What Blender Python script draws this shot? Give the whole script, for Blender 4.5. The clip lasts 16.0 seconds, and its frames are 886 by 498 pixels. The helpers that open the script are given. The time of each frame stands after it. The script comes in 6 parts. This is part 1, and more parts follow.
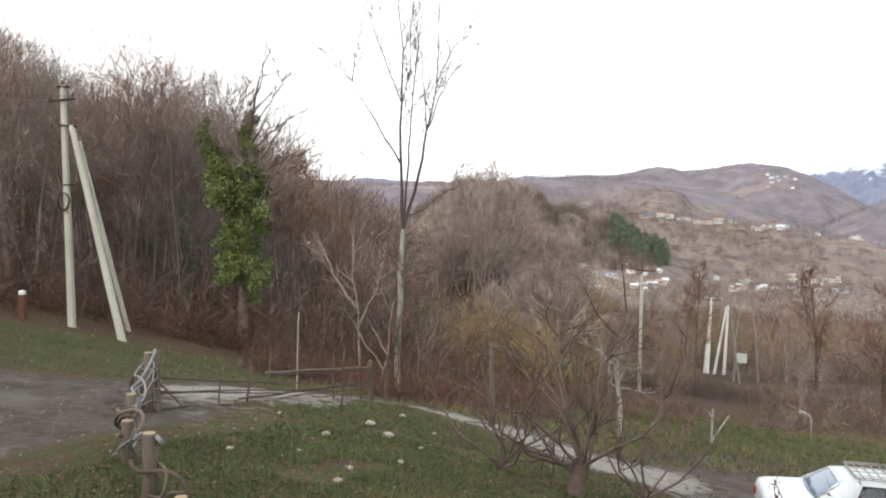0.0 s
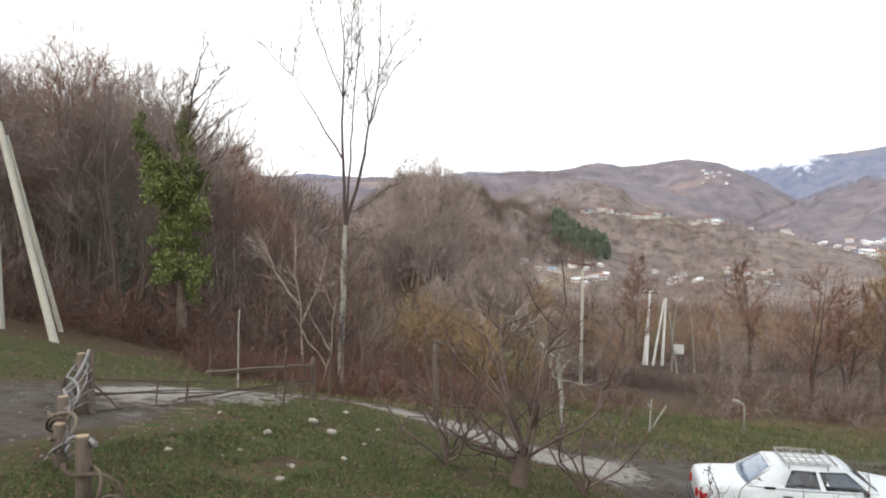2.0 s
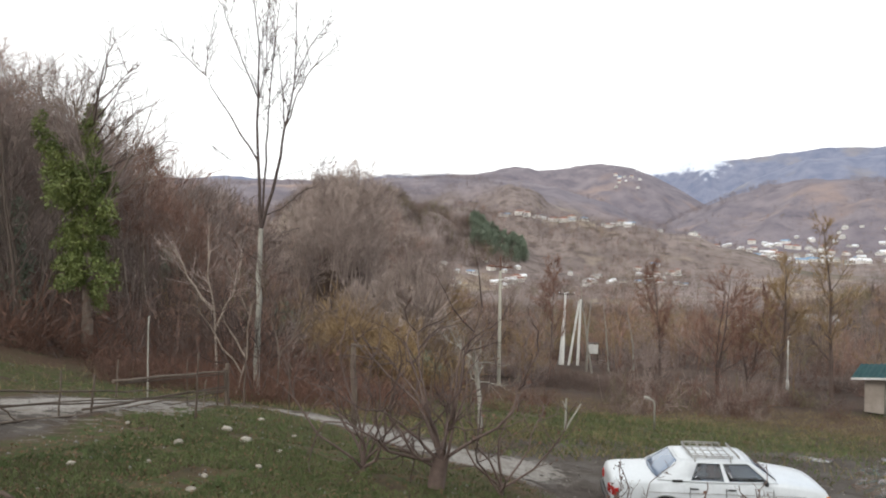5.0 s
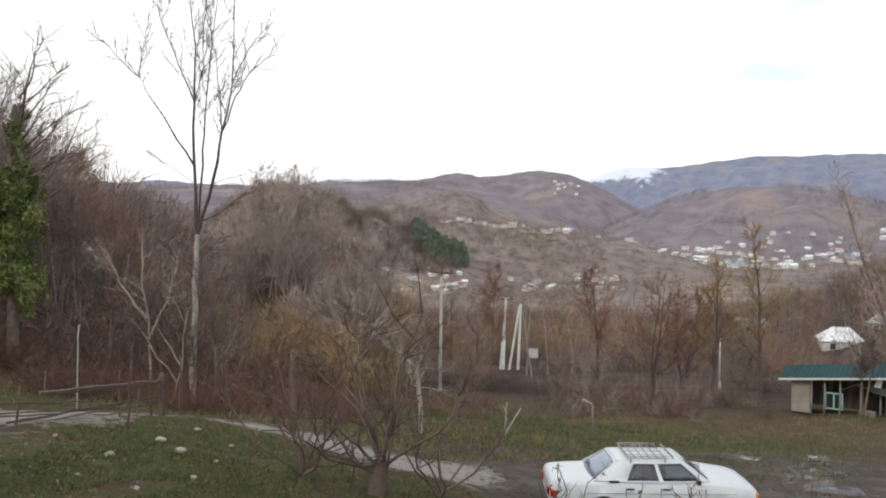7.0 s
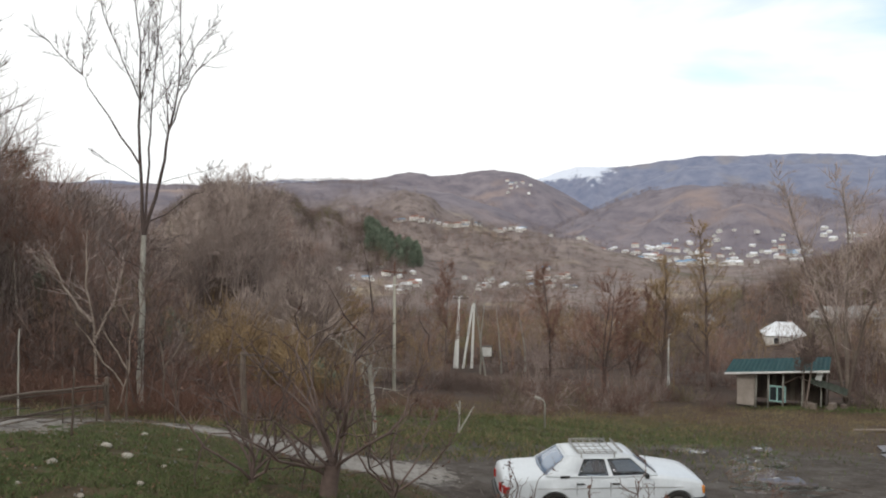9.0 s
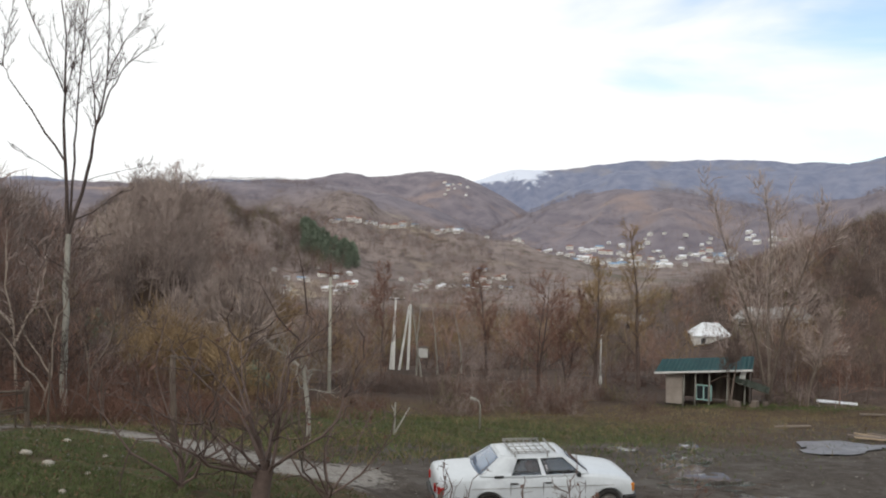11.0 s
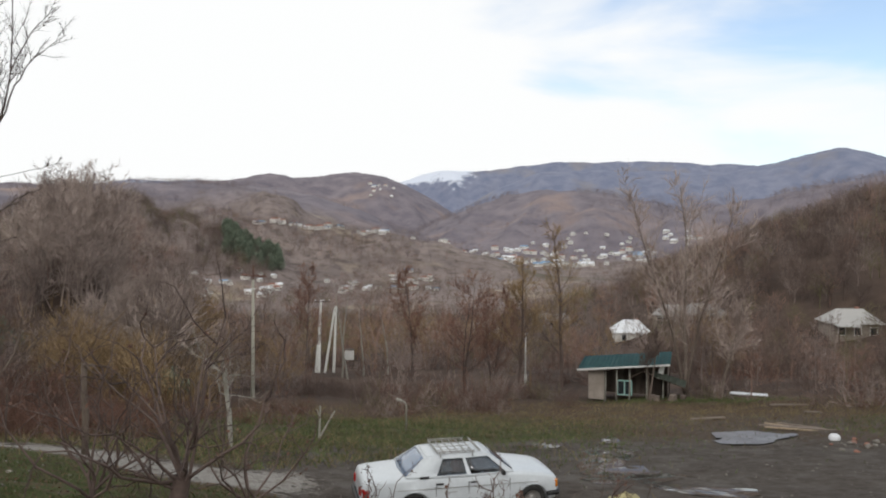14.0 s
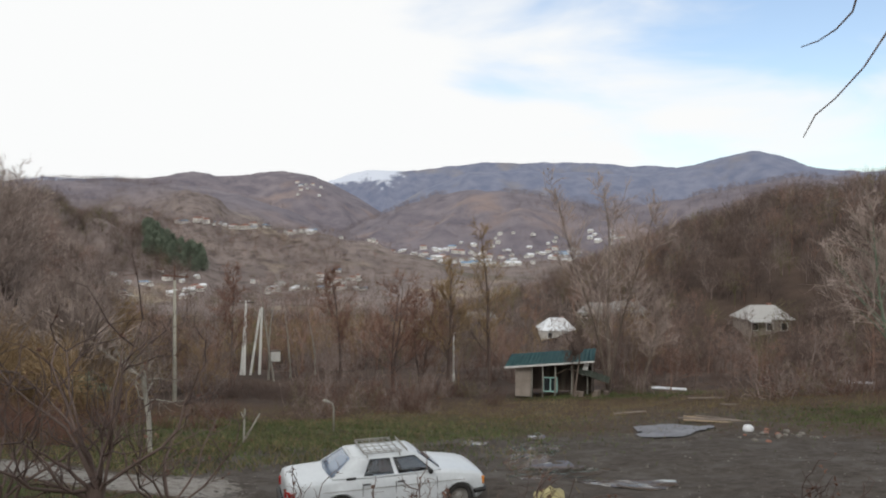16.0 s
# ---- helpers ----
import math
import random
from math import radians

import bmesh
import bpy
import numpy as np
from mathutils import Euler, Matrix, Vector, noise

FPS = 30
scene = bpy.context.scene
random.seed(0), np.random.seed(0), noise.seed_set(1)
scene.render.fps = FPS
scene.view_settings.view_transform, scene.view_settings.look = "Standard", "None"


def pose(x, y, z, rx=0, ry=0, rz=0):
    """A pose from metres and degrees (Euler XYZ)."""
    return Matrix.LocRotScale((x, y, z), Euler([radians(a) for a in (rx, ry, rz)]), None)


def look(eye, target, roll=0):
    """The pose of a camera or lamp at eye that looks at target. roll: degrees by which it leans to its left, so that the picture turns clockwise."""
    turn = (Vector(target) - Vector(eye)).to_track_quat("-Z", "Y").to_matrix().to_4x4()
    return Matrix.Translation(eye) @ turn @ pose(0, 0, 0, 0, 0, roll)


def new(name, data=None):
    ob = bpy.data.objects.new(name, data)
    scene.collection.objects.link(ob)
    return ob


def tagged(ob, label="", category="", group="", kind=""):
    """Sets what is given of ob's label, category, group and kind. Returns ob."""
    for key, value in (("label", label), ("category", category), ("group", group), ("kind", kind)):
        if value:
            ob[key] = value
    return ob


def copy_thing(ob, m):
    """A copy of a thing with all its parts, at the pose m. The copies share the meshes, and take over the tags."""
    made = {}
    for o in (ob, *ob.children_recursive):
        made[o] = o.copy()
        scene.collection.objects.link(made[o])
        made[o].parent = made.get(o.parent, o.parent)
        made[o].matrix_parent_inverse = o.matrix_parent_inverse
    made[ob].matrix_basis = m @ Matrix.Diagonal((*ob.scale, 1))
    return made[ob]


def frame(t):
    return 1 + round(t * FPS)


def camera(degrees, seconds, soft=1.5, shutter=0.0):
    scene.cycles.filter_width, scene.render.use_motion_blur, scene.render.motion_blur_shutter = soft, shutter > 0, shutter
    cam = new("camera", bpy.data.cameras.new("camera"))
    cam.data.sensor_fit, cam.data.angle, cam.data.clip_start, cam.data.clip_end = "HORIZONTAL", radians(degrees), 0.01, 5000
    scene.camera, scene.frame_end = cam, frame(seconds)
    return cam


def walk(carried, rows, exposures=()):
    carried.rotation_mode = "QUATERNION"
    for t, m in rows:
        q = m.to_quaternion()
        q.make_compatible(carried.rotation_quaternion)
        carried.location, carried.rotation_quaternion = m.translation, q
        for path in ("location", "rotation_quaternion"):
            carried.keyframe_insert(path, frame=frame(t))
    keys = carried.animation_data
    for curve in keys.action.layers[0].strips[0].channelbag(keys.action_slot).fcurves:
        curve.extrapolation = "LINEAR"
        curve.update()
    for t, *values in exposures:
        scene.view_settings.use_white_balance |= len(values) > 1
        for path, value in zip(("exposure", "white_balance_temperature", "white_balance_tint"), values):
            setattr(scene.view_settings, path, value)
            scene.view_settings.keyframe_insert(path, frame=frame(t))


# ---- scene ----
# ---- camera ----
cam = camera(60.08, 16.0, soft=2.0)
PATH = [
    (0.0, pose(0.000, 0.000, 6.400, 88.00, -0.60, 0.00)),
    (0.5, pose(0.011, -0.005, 6.397, 88.06, -0.44, -1.19)),
    (1.0, pose(0.020, -0.012, 6.395, 88.02, -0.34, -2.54)),
    (1.5, pose(0.020, -0.002, 6.395, 87.84, -0.27, -3.09)),
    (2.0, pose(0.033, -0.020, 6.398, 87.72, -0.37, -4.20)),
    (2.5, pose(0.033, -0.020, 6.396, 87.82, -0.25, -4.92)),
    (3.0, pose(0.035, -0.026, 6.390, 87.81, -0.16, -5.93)),
    (3.5, pose(0.048, -0.030, 6.385, 87.91, -0.26, -7.11)),
    (4.0, pose(0.055, -0.028, 6.391, 87.94, -0.39, -7.93)),
    (4.5, pose(0.069, -0.032, 6.399, 87.91, -0.37, -9.01)),
    (7.0, pose(0.103, -0.064, 6.396, 88.45, -0.39, -14.60)),
    (7.5, pose(0.115, -0.073, 6.405, 88.36, -0.29, -15.50)),
    (8.0, pose(0.116, -0.070, 6.397, 88.19, -0.27, -16.72)),
    (8.5, pose(0.134, -0.091, 6.397, 88.32, -0.16, -17.37)),
    (11.0, pose(0.159, -0.114, 6.405, 88.54, -0.59, -22.77)),
    (11.5, pose(0.172, -0.115, 6.403, 88.67, -0.71, -23.99)),
    (12.0, pose(0.171, -0.118, 6.410, 88.79, -0.56, -24.53)),
    (12.5, pose(0.193, -0.099, 6.391, 88.75, -0.41, -25.28)),
    (13.0, pose(0.214, -0.079, 6.382, 88.60, -0.27, -26.68)),
    (13.5, pose(0.234, -0.085, 6.386, 88.63, -0.20, -27.28)),
    (14.0, pose(0.249, -0.071, 6.393, 88.65, -0.24, -28.29)),
    (14.5, pose(0.278, -0.050, 6.389, 88.60, -0.12, -29.52)),
    (15.0, pose(0.305, -0.027, 6.374, 88.59, -0.22, -30.89)),
    (15.5, pose(0.319, -0.019, 6.361, 88.60, -0.14, -32.30)),
    (16.0, pose(0.305, -0.058, 6.371, 88.65, -0.25, -33.63)),
]
walk(cam, PATH, ((0.0, 0.72), (3.0, 0.60), (4.5, 0.52), (7.0, 0.26), (11.0, 0.06), (16.0, -0.08)))

# ---- world, sun, exposure ----
def build_world():
    w = bpy.data.worlds.new("sky")
    scene.world = w
    w.use_nodes = True
    n, l = w.node_tree.nodes, w.node_tree.links
    n.clear()
    out = n.new("ShaderNodeOutputWorld")
    bg = n.new("ShaderNodeBackground")
    sky = n.new("ShaderNodeTexSky")
    sky.sky_type, sky.sun_disc = "NISHITA", False
    sky.sun_elevation, sky.sun_rotation = radians(32), radians(-130)
    sky.altitude, sky.air_density, sky.dust_density = 300, 1.0, 1.5
    gain = n.new("ShaderNodeVectorMath")
    gain.operation = "SCALE"
    gain.inputs["Scale"].default_value = 0.17
    co = n.new("ShaderNodeTexCoord")
    # high thin cloud: streaked noise over the dome, thinner towards the east
    flat = n.new("ShaderNodeMapping")
    flat.inputs["Rotation"].default_value = (0, 0, radians(28))
    flat.inputs["Scale"].default_value = (1.4, 3.6, 8.0)
    noise_a = n.new("ShaderNodeTexNoise")
    noise_a.inputs["Scale"].default_value = 1.3
    noise_a.inputs["Detail"].default_value = 5
    noise_a.inputs["Roughness"].default_value = 0.5
    noise_a.inputs["Distortion"].default_value = 0.35
    dot = n.new("ShaderNodeVectorMath")
    dot.operation = "DOT_PRODUCT"
    dot.inputs[1].default_value = Vector((0.78, 0.42, 0.52)).normalized()
    ramp = n.new("ShaderNodeMapRange")
    ramp.interpolation_type = "SMOOTHSTEP"
    for k, v in zip(("From Min", "From Max", "To Min", "To Max"), (0.75, 0.98, 0.0, 0.53)):
        ramp.inputs[k].default_value = v
    sub = n.new("ShaderNodeMath")
    sub.operation = "SUBTRACT"
    cov = n.new("ShaderNodeMapRange")
    cov.interpolation_type = "SMOOTHSTEP"
    for k, v in zip(("From Min", "From Max", "To Min", "To Max"), (-0.06, 0.29, 0.10, 1.0)):
        cov.inputs[k].default_value = v
    mix = n.new("ShaderNodeMix")
    mix.data_type = "RGBA"
    mix.inputs["B"].default_value = (1.02, 1.03, 1.03, 1)
    l.new(co.outputs["Generated"], flat.inputs["Vector"])
    l.new(flat.outputs["Vector"], noise_a.inputs["Vector"])
    l.new(co.outputs["Generated"], dot.inputs[0])
    l.new(dot.outputs["Value"], ramp.inputs["Value"])
    l.new(noise_a.outputs["Fac"], sub.inputs[0])
    l.new(ramp.outputs["Result"], sub.inputs[1])
    l.new(sub.outputs["Value"], cov.inputs["Value"])
    l.new(cov.outputs["Result"], mix.inputs["Factor"])
    l.new(sky.outputs["Color"], gain.inputs[0])
    l.new(gain.outputs["Vector"], mix.inputs["A"])
    l.new(mix.outputs["Result"], bg.inputs["Color"])
    bg.inputs["Strength"].default_value = 1.0
    l.new(bg.outputs["Background"], out.inputs["Surface"])


build_world()
sun = new("sun", bpy.data.lights.new("sun", "SUN"))
sun.data.energy, sun.data.angle, sun.data.color = 0.85, radians(14), (1.0, 0.965, 0.92)
sun.matrix_world = look((0, 0, 50), (0.65, 0.545, 49.47))


# ---- materials ----
def mat(name, a, b, scale=3.0, rough=0.85, bump=0.3, fine=30.0, metal=0.0, spec=0.3, per_object=0.0, detail=6.0, stretch=(1, 1, 1), dist=0.02):
    """Two colours mixed by a coarse and a fine noise, with relief."""
    m = bpy.data.materials.new(name)
    m.use_nodes = True
    n, l = m.node_tree.nodes, m.node_tree.links
    p = n["Principled BSDF"]
    p.inputs["Roughness"].default_value, p.inputs["Metallic"].default_value = rough, metal
    p.inputs["Specular IOR Level"].default_value = spec
    co = n.new("ShaderNodeTexCoord")
    mp = n.new("ShaderNodeMapping")
    mp.inputs["Scale"].default_value = stretch
    l.new(co.outputs["Object"], mp.inputs["Vector"])
    n1, n2 = n.new("ShaderNodeTexNoise"), n.new("ShaderNodeTexNoise")
    for q, s in ((n1, scale), (n2, fine)):
        q.inputs["Scale"].default_value, q.inputs["Detail"].default_value = s, detail
        l.new(mp.outputs["Vector"], q.inputs["Vector"])
    add = n.new("ShaderNodeMath")
    add.operation = "MULTIPLY_ADD"
    add.inputs[1].default_value = 0.6
    l.new(n1.outputs["Fac"], add.inputs[0])
    half = n.new("ShaderNodeMath")
    half.operation = "MULTIPLY"
    half.inputs[1].default_value = 0.4
    l.new(n2.outputs["Fac"], half.inputs[0])
    l.new(half.outputs["Value"], add.inputs[2])
    fac = add.outputs["Value"]
    if per_object:
        oi = n.new("ShaderNodeObjectInfo")
        mo = n.new("ShaderNodeMath")
        mo.operation = "MULTIPLY_ADD"
        mo.inputs[1].default_value, mo.inputs[2].default_value = per_object, -per_object / 2
        l.new(oi.outputs["Random"], mo.inputs[0])
        ad = n.new("ShaderNodeMath")
        l.new(mo.outputs["Value"], ad.inputs[0])
        l.new(fac, ad.inputs[1])
        fac = ad.outputs["Value"]
    ramp = n.new("ShaderNodeMapRange")
    ramp.inputs["From Min"].default_value, ramp.inputs["From Max"].default_value = 0.33, 0.67
    l.new(fac, ramp.inputs["Value"])
    mix = n.new("ShaderNodeMix")
    mix.data_type = "RGBA"
    mix.inputs["A"].default_value, mix.inputs["B"].default_value = (*a, 1), (*b, 1)
    l.new(ramp.outputs["Result"], mix.inputs["Factor"])
    l.new(mix.outputs["Result"], p.inputs["Base Color"])
    if bump:
        bp = n.new("ShaderNodeBump")
        bp.inputs["Strength"].default_value, bp.inputs["Distance"].default_value = bump, dist
        l.new(n2.outputs["Fac"], bp.inputs["Height"])
        l.new(bp.outputs["Normal"], p.inputs["Normal"])
    return m


M_BARK = mat("grey_brown_bark", (0.137, 0.107, 0.087), (0.332, 0.274, 0.225), 1.5, 0.9, 0.5, 12, per_object=0.35, stretch=(1, 1, 0.3))
M_TWIG = mat("bare_twigs", (0.200, 0.160, 0.142), (0.410, 0.332, 0.292), 0.25, 0.9, 0.0, 4, per_object=0.4)
M_TWIG_DARK = mat("dark_twigs", (0.065, 0.047, 0.042), (0.143, 0.104, 0.088), 0.6, 0.8, 0.0, 8, per_object=0.3)
M_BRUSH = mat("red_brown_brush", (0.085, 0.052, 0.040), (0.22, 0.118, 0.085), 0.16, 0.95, 0.0, 2.5)
M_OCHRE = mat("ochre_dry_leaves", (0.20, 0.137, 0.078), (0.37, 0.26, 0.14), 0.2, 0.95, 0.0, 3)
M_WOODS = mat("distant_bare_woods", (0.165, 0.133, 0.122), (0.350, 0.275, 0.242), 0.05, 0.95, 0.0, 0.6)
M_WOODS_RED = mat("distant_russet_woods", (0.185, 0.112, 0.090), (0.350, 0.222, 0.172), 0.05, 0.95, 0.0, 0.6)
M_OLIVE = mat("mossy_olive_twigs", (0.11, 0.10, 0.055), (0.22, 0.195, 0.105), 0.1, 0.95, 0.0, 1.0)
M_RUSSET = mat("russet_twigs", (0.13, 0.072, 0.055), (0.29, 0.165, 0.12), 0.3, 0.95, 0.0, 2.5)
M_SHOOT = mat("brown_fruit_shoots", (0.070, 0.048, 0.042), (0.150, 0.108, 0.092), 1.2, 0.8, 0.2, 12, per_object=0.3)
# shaded copy of distant_bare_woods: the shade is put into its colours
M_WOODS_DARK = mat("darkened_bare_woods", (0.078, 0.057, 0.049), (0.180, 0.130, 0.110), 0.05, 0.95, 0.0, 0.6)
# violet-grey because distance haze is mixed into the twig colours
M_HAZY_WOODS = mat("hazed_far_woods", (0.140, 0.120, 0.134), (0.250, 0.212, 0.220), 0.02, 0.95, 0.0, 0.2)
M_PALE = mat("pale_smooth_bark", (0.22, 0.21, 0.18), (0.42, 0.40, 0.35), 2.0, 0.8, 0.3, 14, stretch=(1, 1, 0.3))
M_IVY = mat("ivy_leaves", (0.040, 0.064, 0.018), (0.235, 0.270, 0.085), 0.9, 0.6, 0.0, 5)
# green paled so that the colour carries the haze over the far grove
M_PINE = mat("pine_needles", (0.105, 0.138, 0.100), (0.225, 0.262, 0.190), 0.4, 0.8, 0.0, 2)
M_CONC = mat("weathered_concrete_pole", (0.34, 0.33, 0.275), (0.56, 0.54, 0.46), 1.2, 0.9, 0.4, 18, stretch=(1, 1, 0.4))
M_WOOD_OLD = mat("old_grey_wood", (0.079, 0.058, 0.045), (0.158, 0.126, 0.100), 2.2, 0.9, 0.5, 25, per_object=0.3, stretch=(1, 1, 0.25))
M_CUT = mat("cut_wood_end", (0.26, 0.19, 0.12), (0.38, 0.29, 0.20), 8, 0.8, 0.2, 40)
M_STEEL = mat("dark_rusted_steel", (0.035, 0.028, 0.025), (0.09, 0.06, 0.045), 4, 0.6, 0.2, 30, metal=0.4)
M_RUST = mat("red_rusted_steel", (0.10, 0.045, 0.03), (0.17, 0.08, 0.05), 4, 0.75, 0.2, 30, metal=0.2)
M_CABLE = mat("grey_braided_wire", (0.150, 0.143, 0.143), (0.285, 0.277, 0.270), 6, 0.6, 0.3, 60, metal=0.3)
M_STONE = mat("pale_limestone", (0.216, 0.194, 0.158), (0.418, 0.389, 0.331), 6, 0.9, 0.5, 30, per_object=0.3)
M_WHITE = mat("dirty_white_paint", (0.60, 0.60, 0.57), (0.80, 0.80, 0.77), 2, 0.6, 0.1, 20, per_object=0.2)
M_BROWN_PORC = mat("brown_porcelain", (0.05, 0.035, 0.03), (0.09, 0.06, 0.05), 4, 0.25, 0.0, 20, spec=0.5)
M_PORC = mat("white_porcelain", (0.62, 0.62, 0.60), (0.75, 0.75, 0.73), 4, 0.25, 0.0, 20, spec=0.5)


def ground_material():
    m = bpy.data.materials.new("ground")
    m.use_nodes = True
    n, l = m.node_tree.nodes, m.node_tree.links
    p = n["Principled BSDF"]
    p.inputs["Roughness"].default_value, p.inputs["Specular IOR Level"].default_value = 0.95, 0.15
    co = n.new("ShaderNodeTexCoord")

    def noise_at(scale, detail=6.0, rough=0.6):
        q = n.new("ShaderNodeTexNoise")
        q.inputs["Scale"].default_value, q.inputs["Detail"].default_value, q.inputs["Roughness"].default_value = scale, detail, rough
        l.new(co.outputs["Object"], q.inputs["Vector"])
        return q.outputs["Fac"]

    def mixed(a, b, fac, lo=0.4, hi=0.6):
        r = n.new("ShaderNodeMapRange")
        r.inputs["From Min"].default_value, r.inputs["From Max"].default_value = lo, hi
        l.new(fac, r.inputs["Value"])
        q = n.new("ShaderNodeMix")
        q.data_type = "RGBA"
        for key, v in (("A", a), ("B", b)):
            if isinstance(v, tuple):
                q.inputs[key].default_value = (*v, 1)
            else:
                l.new(v, q.inputs[key])
        l.new(r.outputs["Result"], q.inputs["Factor"])
        return q.outputs["Result"]

    def zone(name, strength, around):
        """a painted zone with a ragged edge"""
        at = n.new("ShaderNodeAttribute")
        at.attribute_name = name
        a1 = n.new("ShaderNodeMath")
        a1.operation = "SUBTRACT"
        l.new(around, a1.inputs[0])
        a1.inputs[1].default_value = 0.5
        a2 = n.new("ShaderNodeMath")
        a2.operation = "MULTIPLY_ADD"
        l.new(a1.outputs["Value"], a2.inputs[0])
        a2.inputs[1].default_value = strength
        l.new(at.outputs["Fac"], a2.inputs[2])
        return a2.outputs["Value"]

    fine, mid, big, huge = noise_at(28), noise_at(3.2), noise_at(0.7), noise_at(0.02, 8)
    litter = mixed((0.041, 0.027, 0.019), (0.111, 0.070, 0.046), fine, 0.35, 0.65)
    litter = mixed(litter, (0.074, 0.063, 0.037), big, 0.45, 0.75)
    grass = mixed((0.026, 0.043, 0.011), (0.066, 0.095, 0.027), fine, 0.35, 0.65)
    grass = mixed(grass, (0.082, 0.060, 0.036), mid, 0.40, 0.62)
    grass = mixed(grass, (0.055, 0.038, 0.026), big, 0.50, 0.68)
    grass = mixed(grass, (0.063, 0.041, 0.027), noise_at(9), 0.52, 0.66)
    dirt = mixed((0.050, 0.040, 0.033), (0.094, 0.081, 0.069), mid, 0.35, 0.65)
    dirt = mixed(dirt, (0.108, 0.097, 0.086), big, 0.50, 0.66)
    dirt = mixed(dirt, (0.045, 0.034, 0.027), noise_at(1.6), 0.56, 0.68)
    dirt = mixed(dirt, (0.153, 0.138, 0.122), fine, 0.60, 0.75)
    gravel = mixed((0.180, 0.166, 0.150), (0.330, 0.310, 0.282), fine, 0.35, 0.65)
    gravel = mixed(gravel, (0.136, 0.115, 0.093), mid, 0.48, 0.70)
    # woodland floor: shade beneath the trees is painted in as dark brown
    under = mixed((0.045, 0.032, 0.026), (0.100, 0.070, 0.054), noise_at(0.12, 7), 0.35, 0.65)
    # tan valley slopes, their colours also lightened to paint in some haze
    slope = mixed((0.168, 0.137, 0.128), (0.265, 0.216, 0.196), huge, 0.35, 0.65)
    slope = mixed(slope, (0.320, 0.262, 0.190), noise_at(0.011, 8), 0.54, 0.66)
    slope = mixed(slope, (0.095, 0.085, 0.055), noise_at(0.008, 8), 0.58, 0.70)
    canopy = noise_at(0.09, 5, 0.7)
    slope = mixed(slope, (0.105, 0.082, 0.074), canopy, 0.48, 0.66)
    # far hills: haze painted into the colour, lightened towards violet-grey
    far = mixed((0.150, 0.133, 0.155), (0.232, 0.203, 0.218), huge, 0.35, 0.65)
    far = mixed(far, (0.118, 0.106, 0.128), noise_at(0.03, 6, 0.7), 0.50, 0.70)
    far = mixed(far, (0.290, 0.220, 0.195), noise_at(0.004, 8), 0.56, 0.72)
    # farthest ranges: the blue of distance haze is put into the colour
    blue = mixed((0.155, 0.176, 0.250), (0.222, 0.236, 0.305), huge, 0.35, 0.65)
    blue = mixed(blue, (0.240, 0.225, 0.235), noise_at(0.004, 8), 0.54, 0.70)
    far = mixed(far, blue, zone("blue_haze", 0.4, huge))
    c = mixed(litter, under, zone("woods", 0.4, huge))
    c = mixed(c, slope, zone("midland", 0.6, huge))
    c = mixed(c, far, zone("far_haze", 0.5, huge))
    c = mixed(c, (0.62, 0.66, 0.74), zone("snow", 1.6, noise_at(0.010, 8)))
    c = mixed(c, dirt, zone("dirt", 0.9, mid))
    c = mixed(c, grass, zone("grass", 1.3, mid))
    c = mixed(c, gravel, zone("gravel", 2.1, mid))
    l.new(c, p.inputs["Base Color"])
    bp = n.new("ShaderNodeBump")
    bp.inputs["Strength"].default_value, bp.inputs["Distance"].default_value = 0.5, 0.05
    l.new(fine, bp.inputs["Height"])
    l.new(bp.outputs["Normal"], p.inputs["Normal"])
    return m


M_GROUND = ground_material()


# ---- building helpers ----
def part(name, bm, material, parent=None, label=""):
    me = bpy.data.meshes.new(name)
    bm.to_mesh(me)
    bm.free()
    me.materials.append(material)
    ob = new(name, me)
    ob.parent = parent
    if label:
        tagged(ob, label)
    return ob


def mesh_of(name, verts, faces, material, parent=None, smooth=False):
    """One mesh object from arrays of corners and triangles (or quads)."""
    me = bpy.data.meshes.new(name)
    verts, faces = np.asarray(verts, np.float32), np.asarray(faces, np.int32)
    k = faces.shape[1]
    me.vertices.add(len(verts))
    me.vertices.foreach_set("co", verts.ravel())
    me.loops.add(faces.size)
    me.loops.foreach_set("vertex_index", faces.ravel())
    me.polygons.add(len(faces))
    me.polygons.foreach_set("loop_start", np.arange(0, faces.size, k, dtype=np.int32))
    if smooth:
        me.polygons.foreach_set("use_smooth", np.ones(len(faces), bool))
    me.update(calc_edges=True)
    me.materials.append(material)
    ob = new(name, me)
    ob.parent = parent
    return ob


def empty(name, x, y, z, rz=0.0, label="", category="", group=""):
    ob = new(name)
    ob.empty_display_size = 0.2
    ob.matrix_basis = pose(x, y, z, 0, 0, rz)
    return tagged(ob, label, category, group)


def add_box(bm, size, centre, rot=None, bevel=0.0):
    r = bmesh.ops.create_cube(bm, size=1.0)
    m = Matrix.Translation(centre) @ (rot.to_4x4() if rot else Matrix()) @ Matrix.Diagonal((*size, 1))
    bmesh.ops.transform(bm, matrix=m, verts=r["verts"])
    if bevel:
        edges = list({e for v in r["verts"] for e in v.link_edges})
        bmesh.ops.bevel(bm, geom=edges, offset=bevel, segments=2, affect="EDGES", profile=0.5)
    return bm


def box_bm(size, centre=(0, 0, 0), rot=None, bevel=0.0):
    return add_box(bmesh.new(), size, centre, rot, bevel)


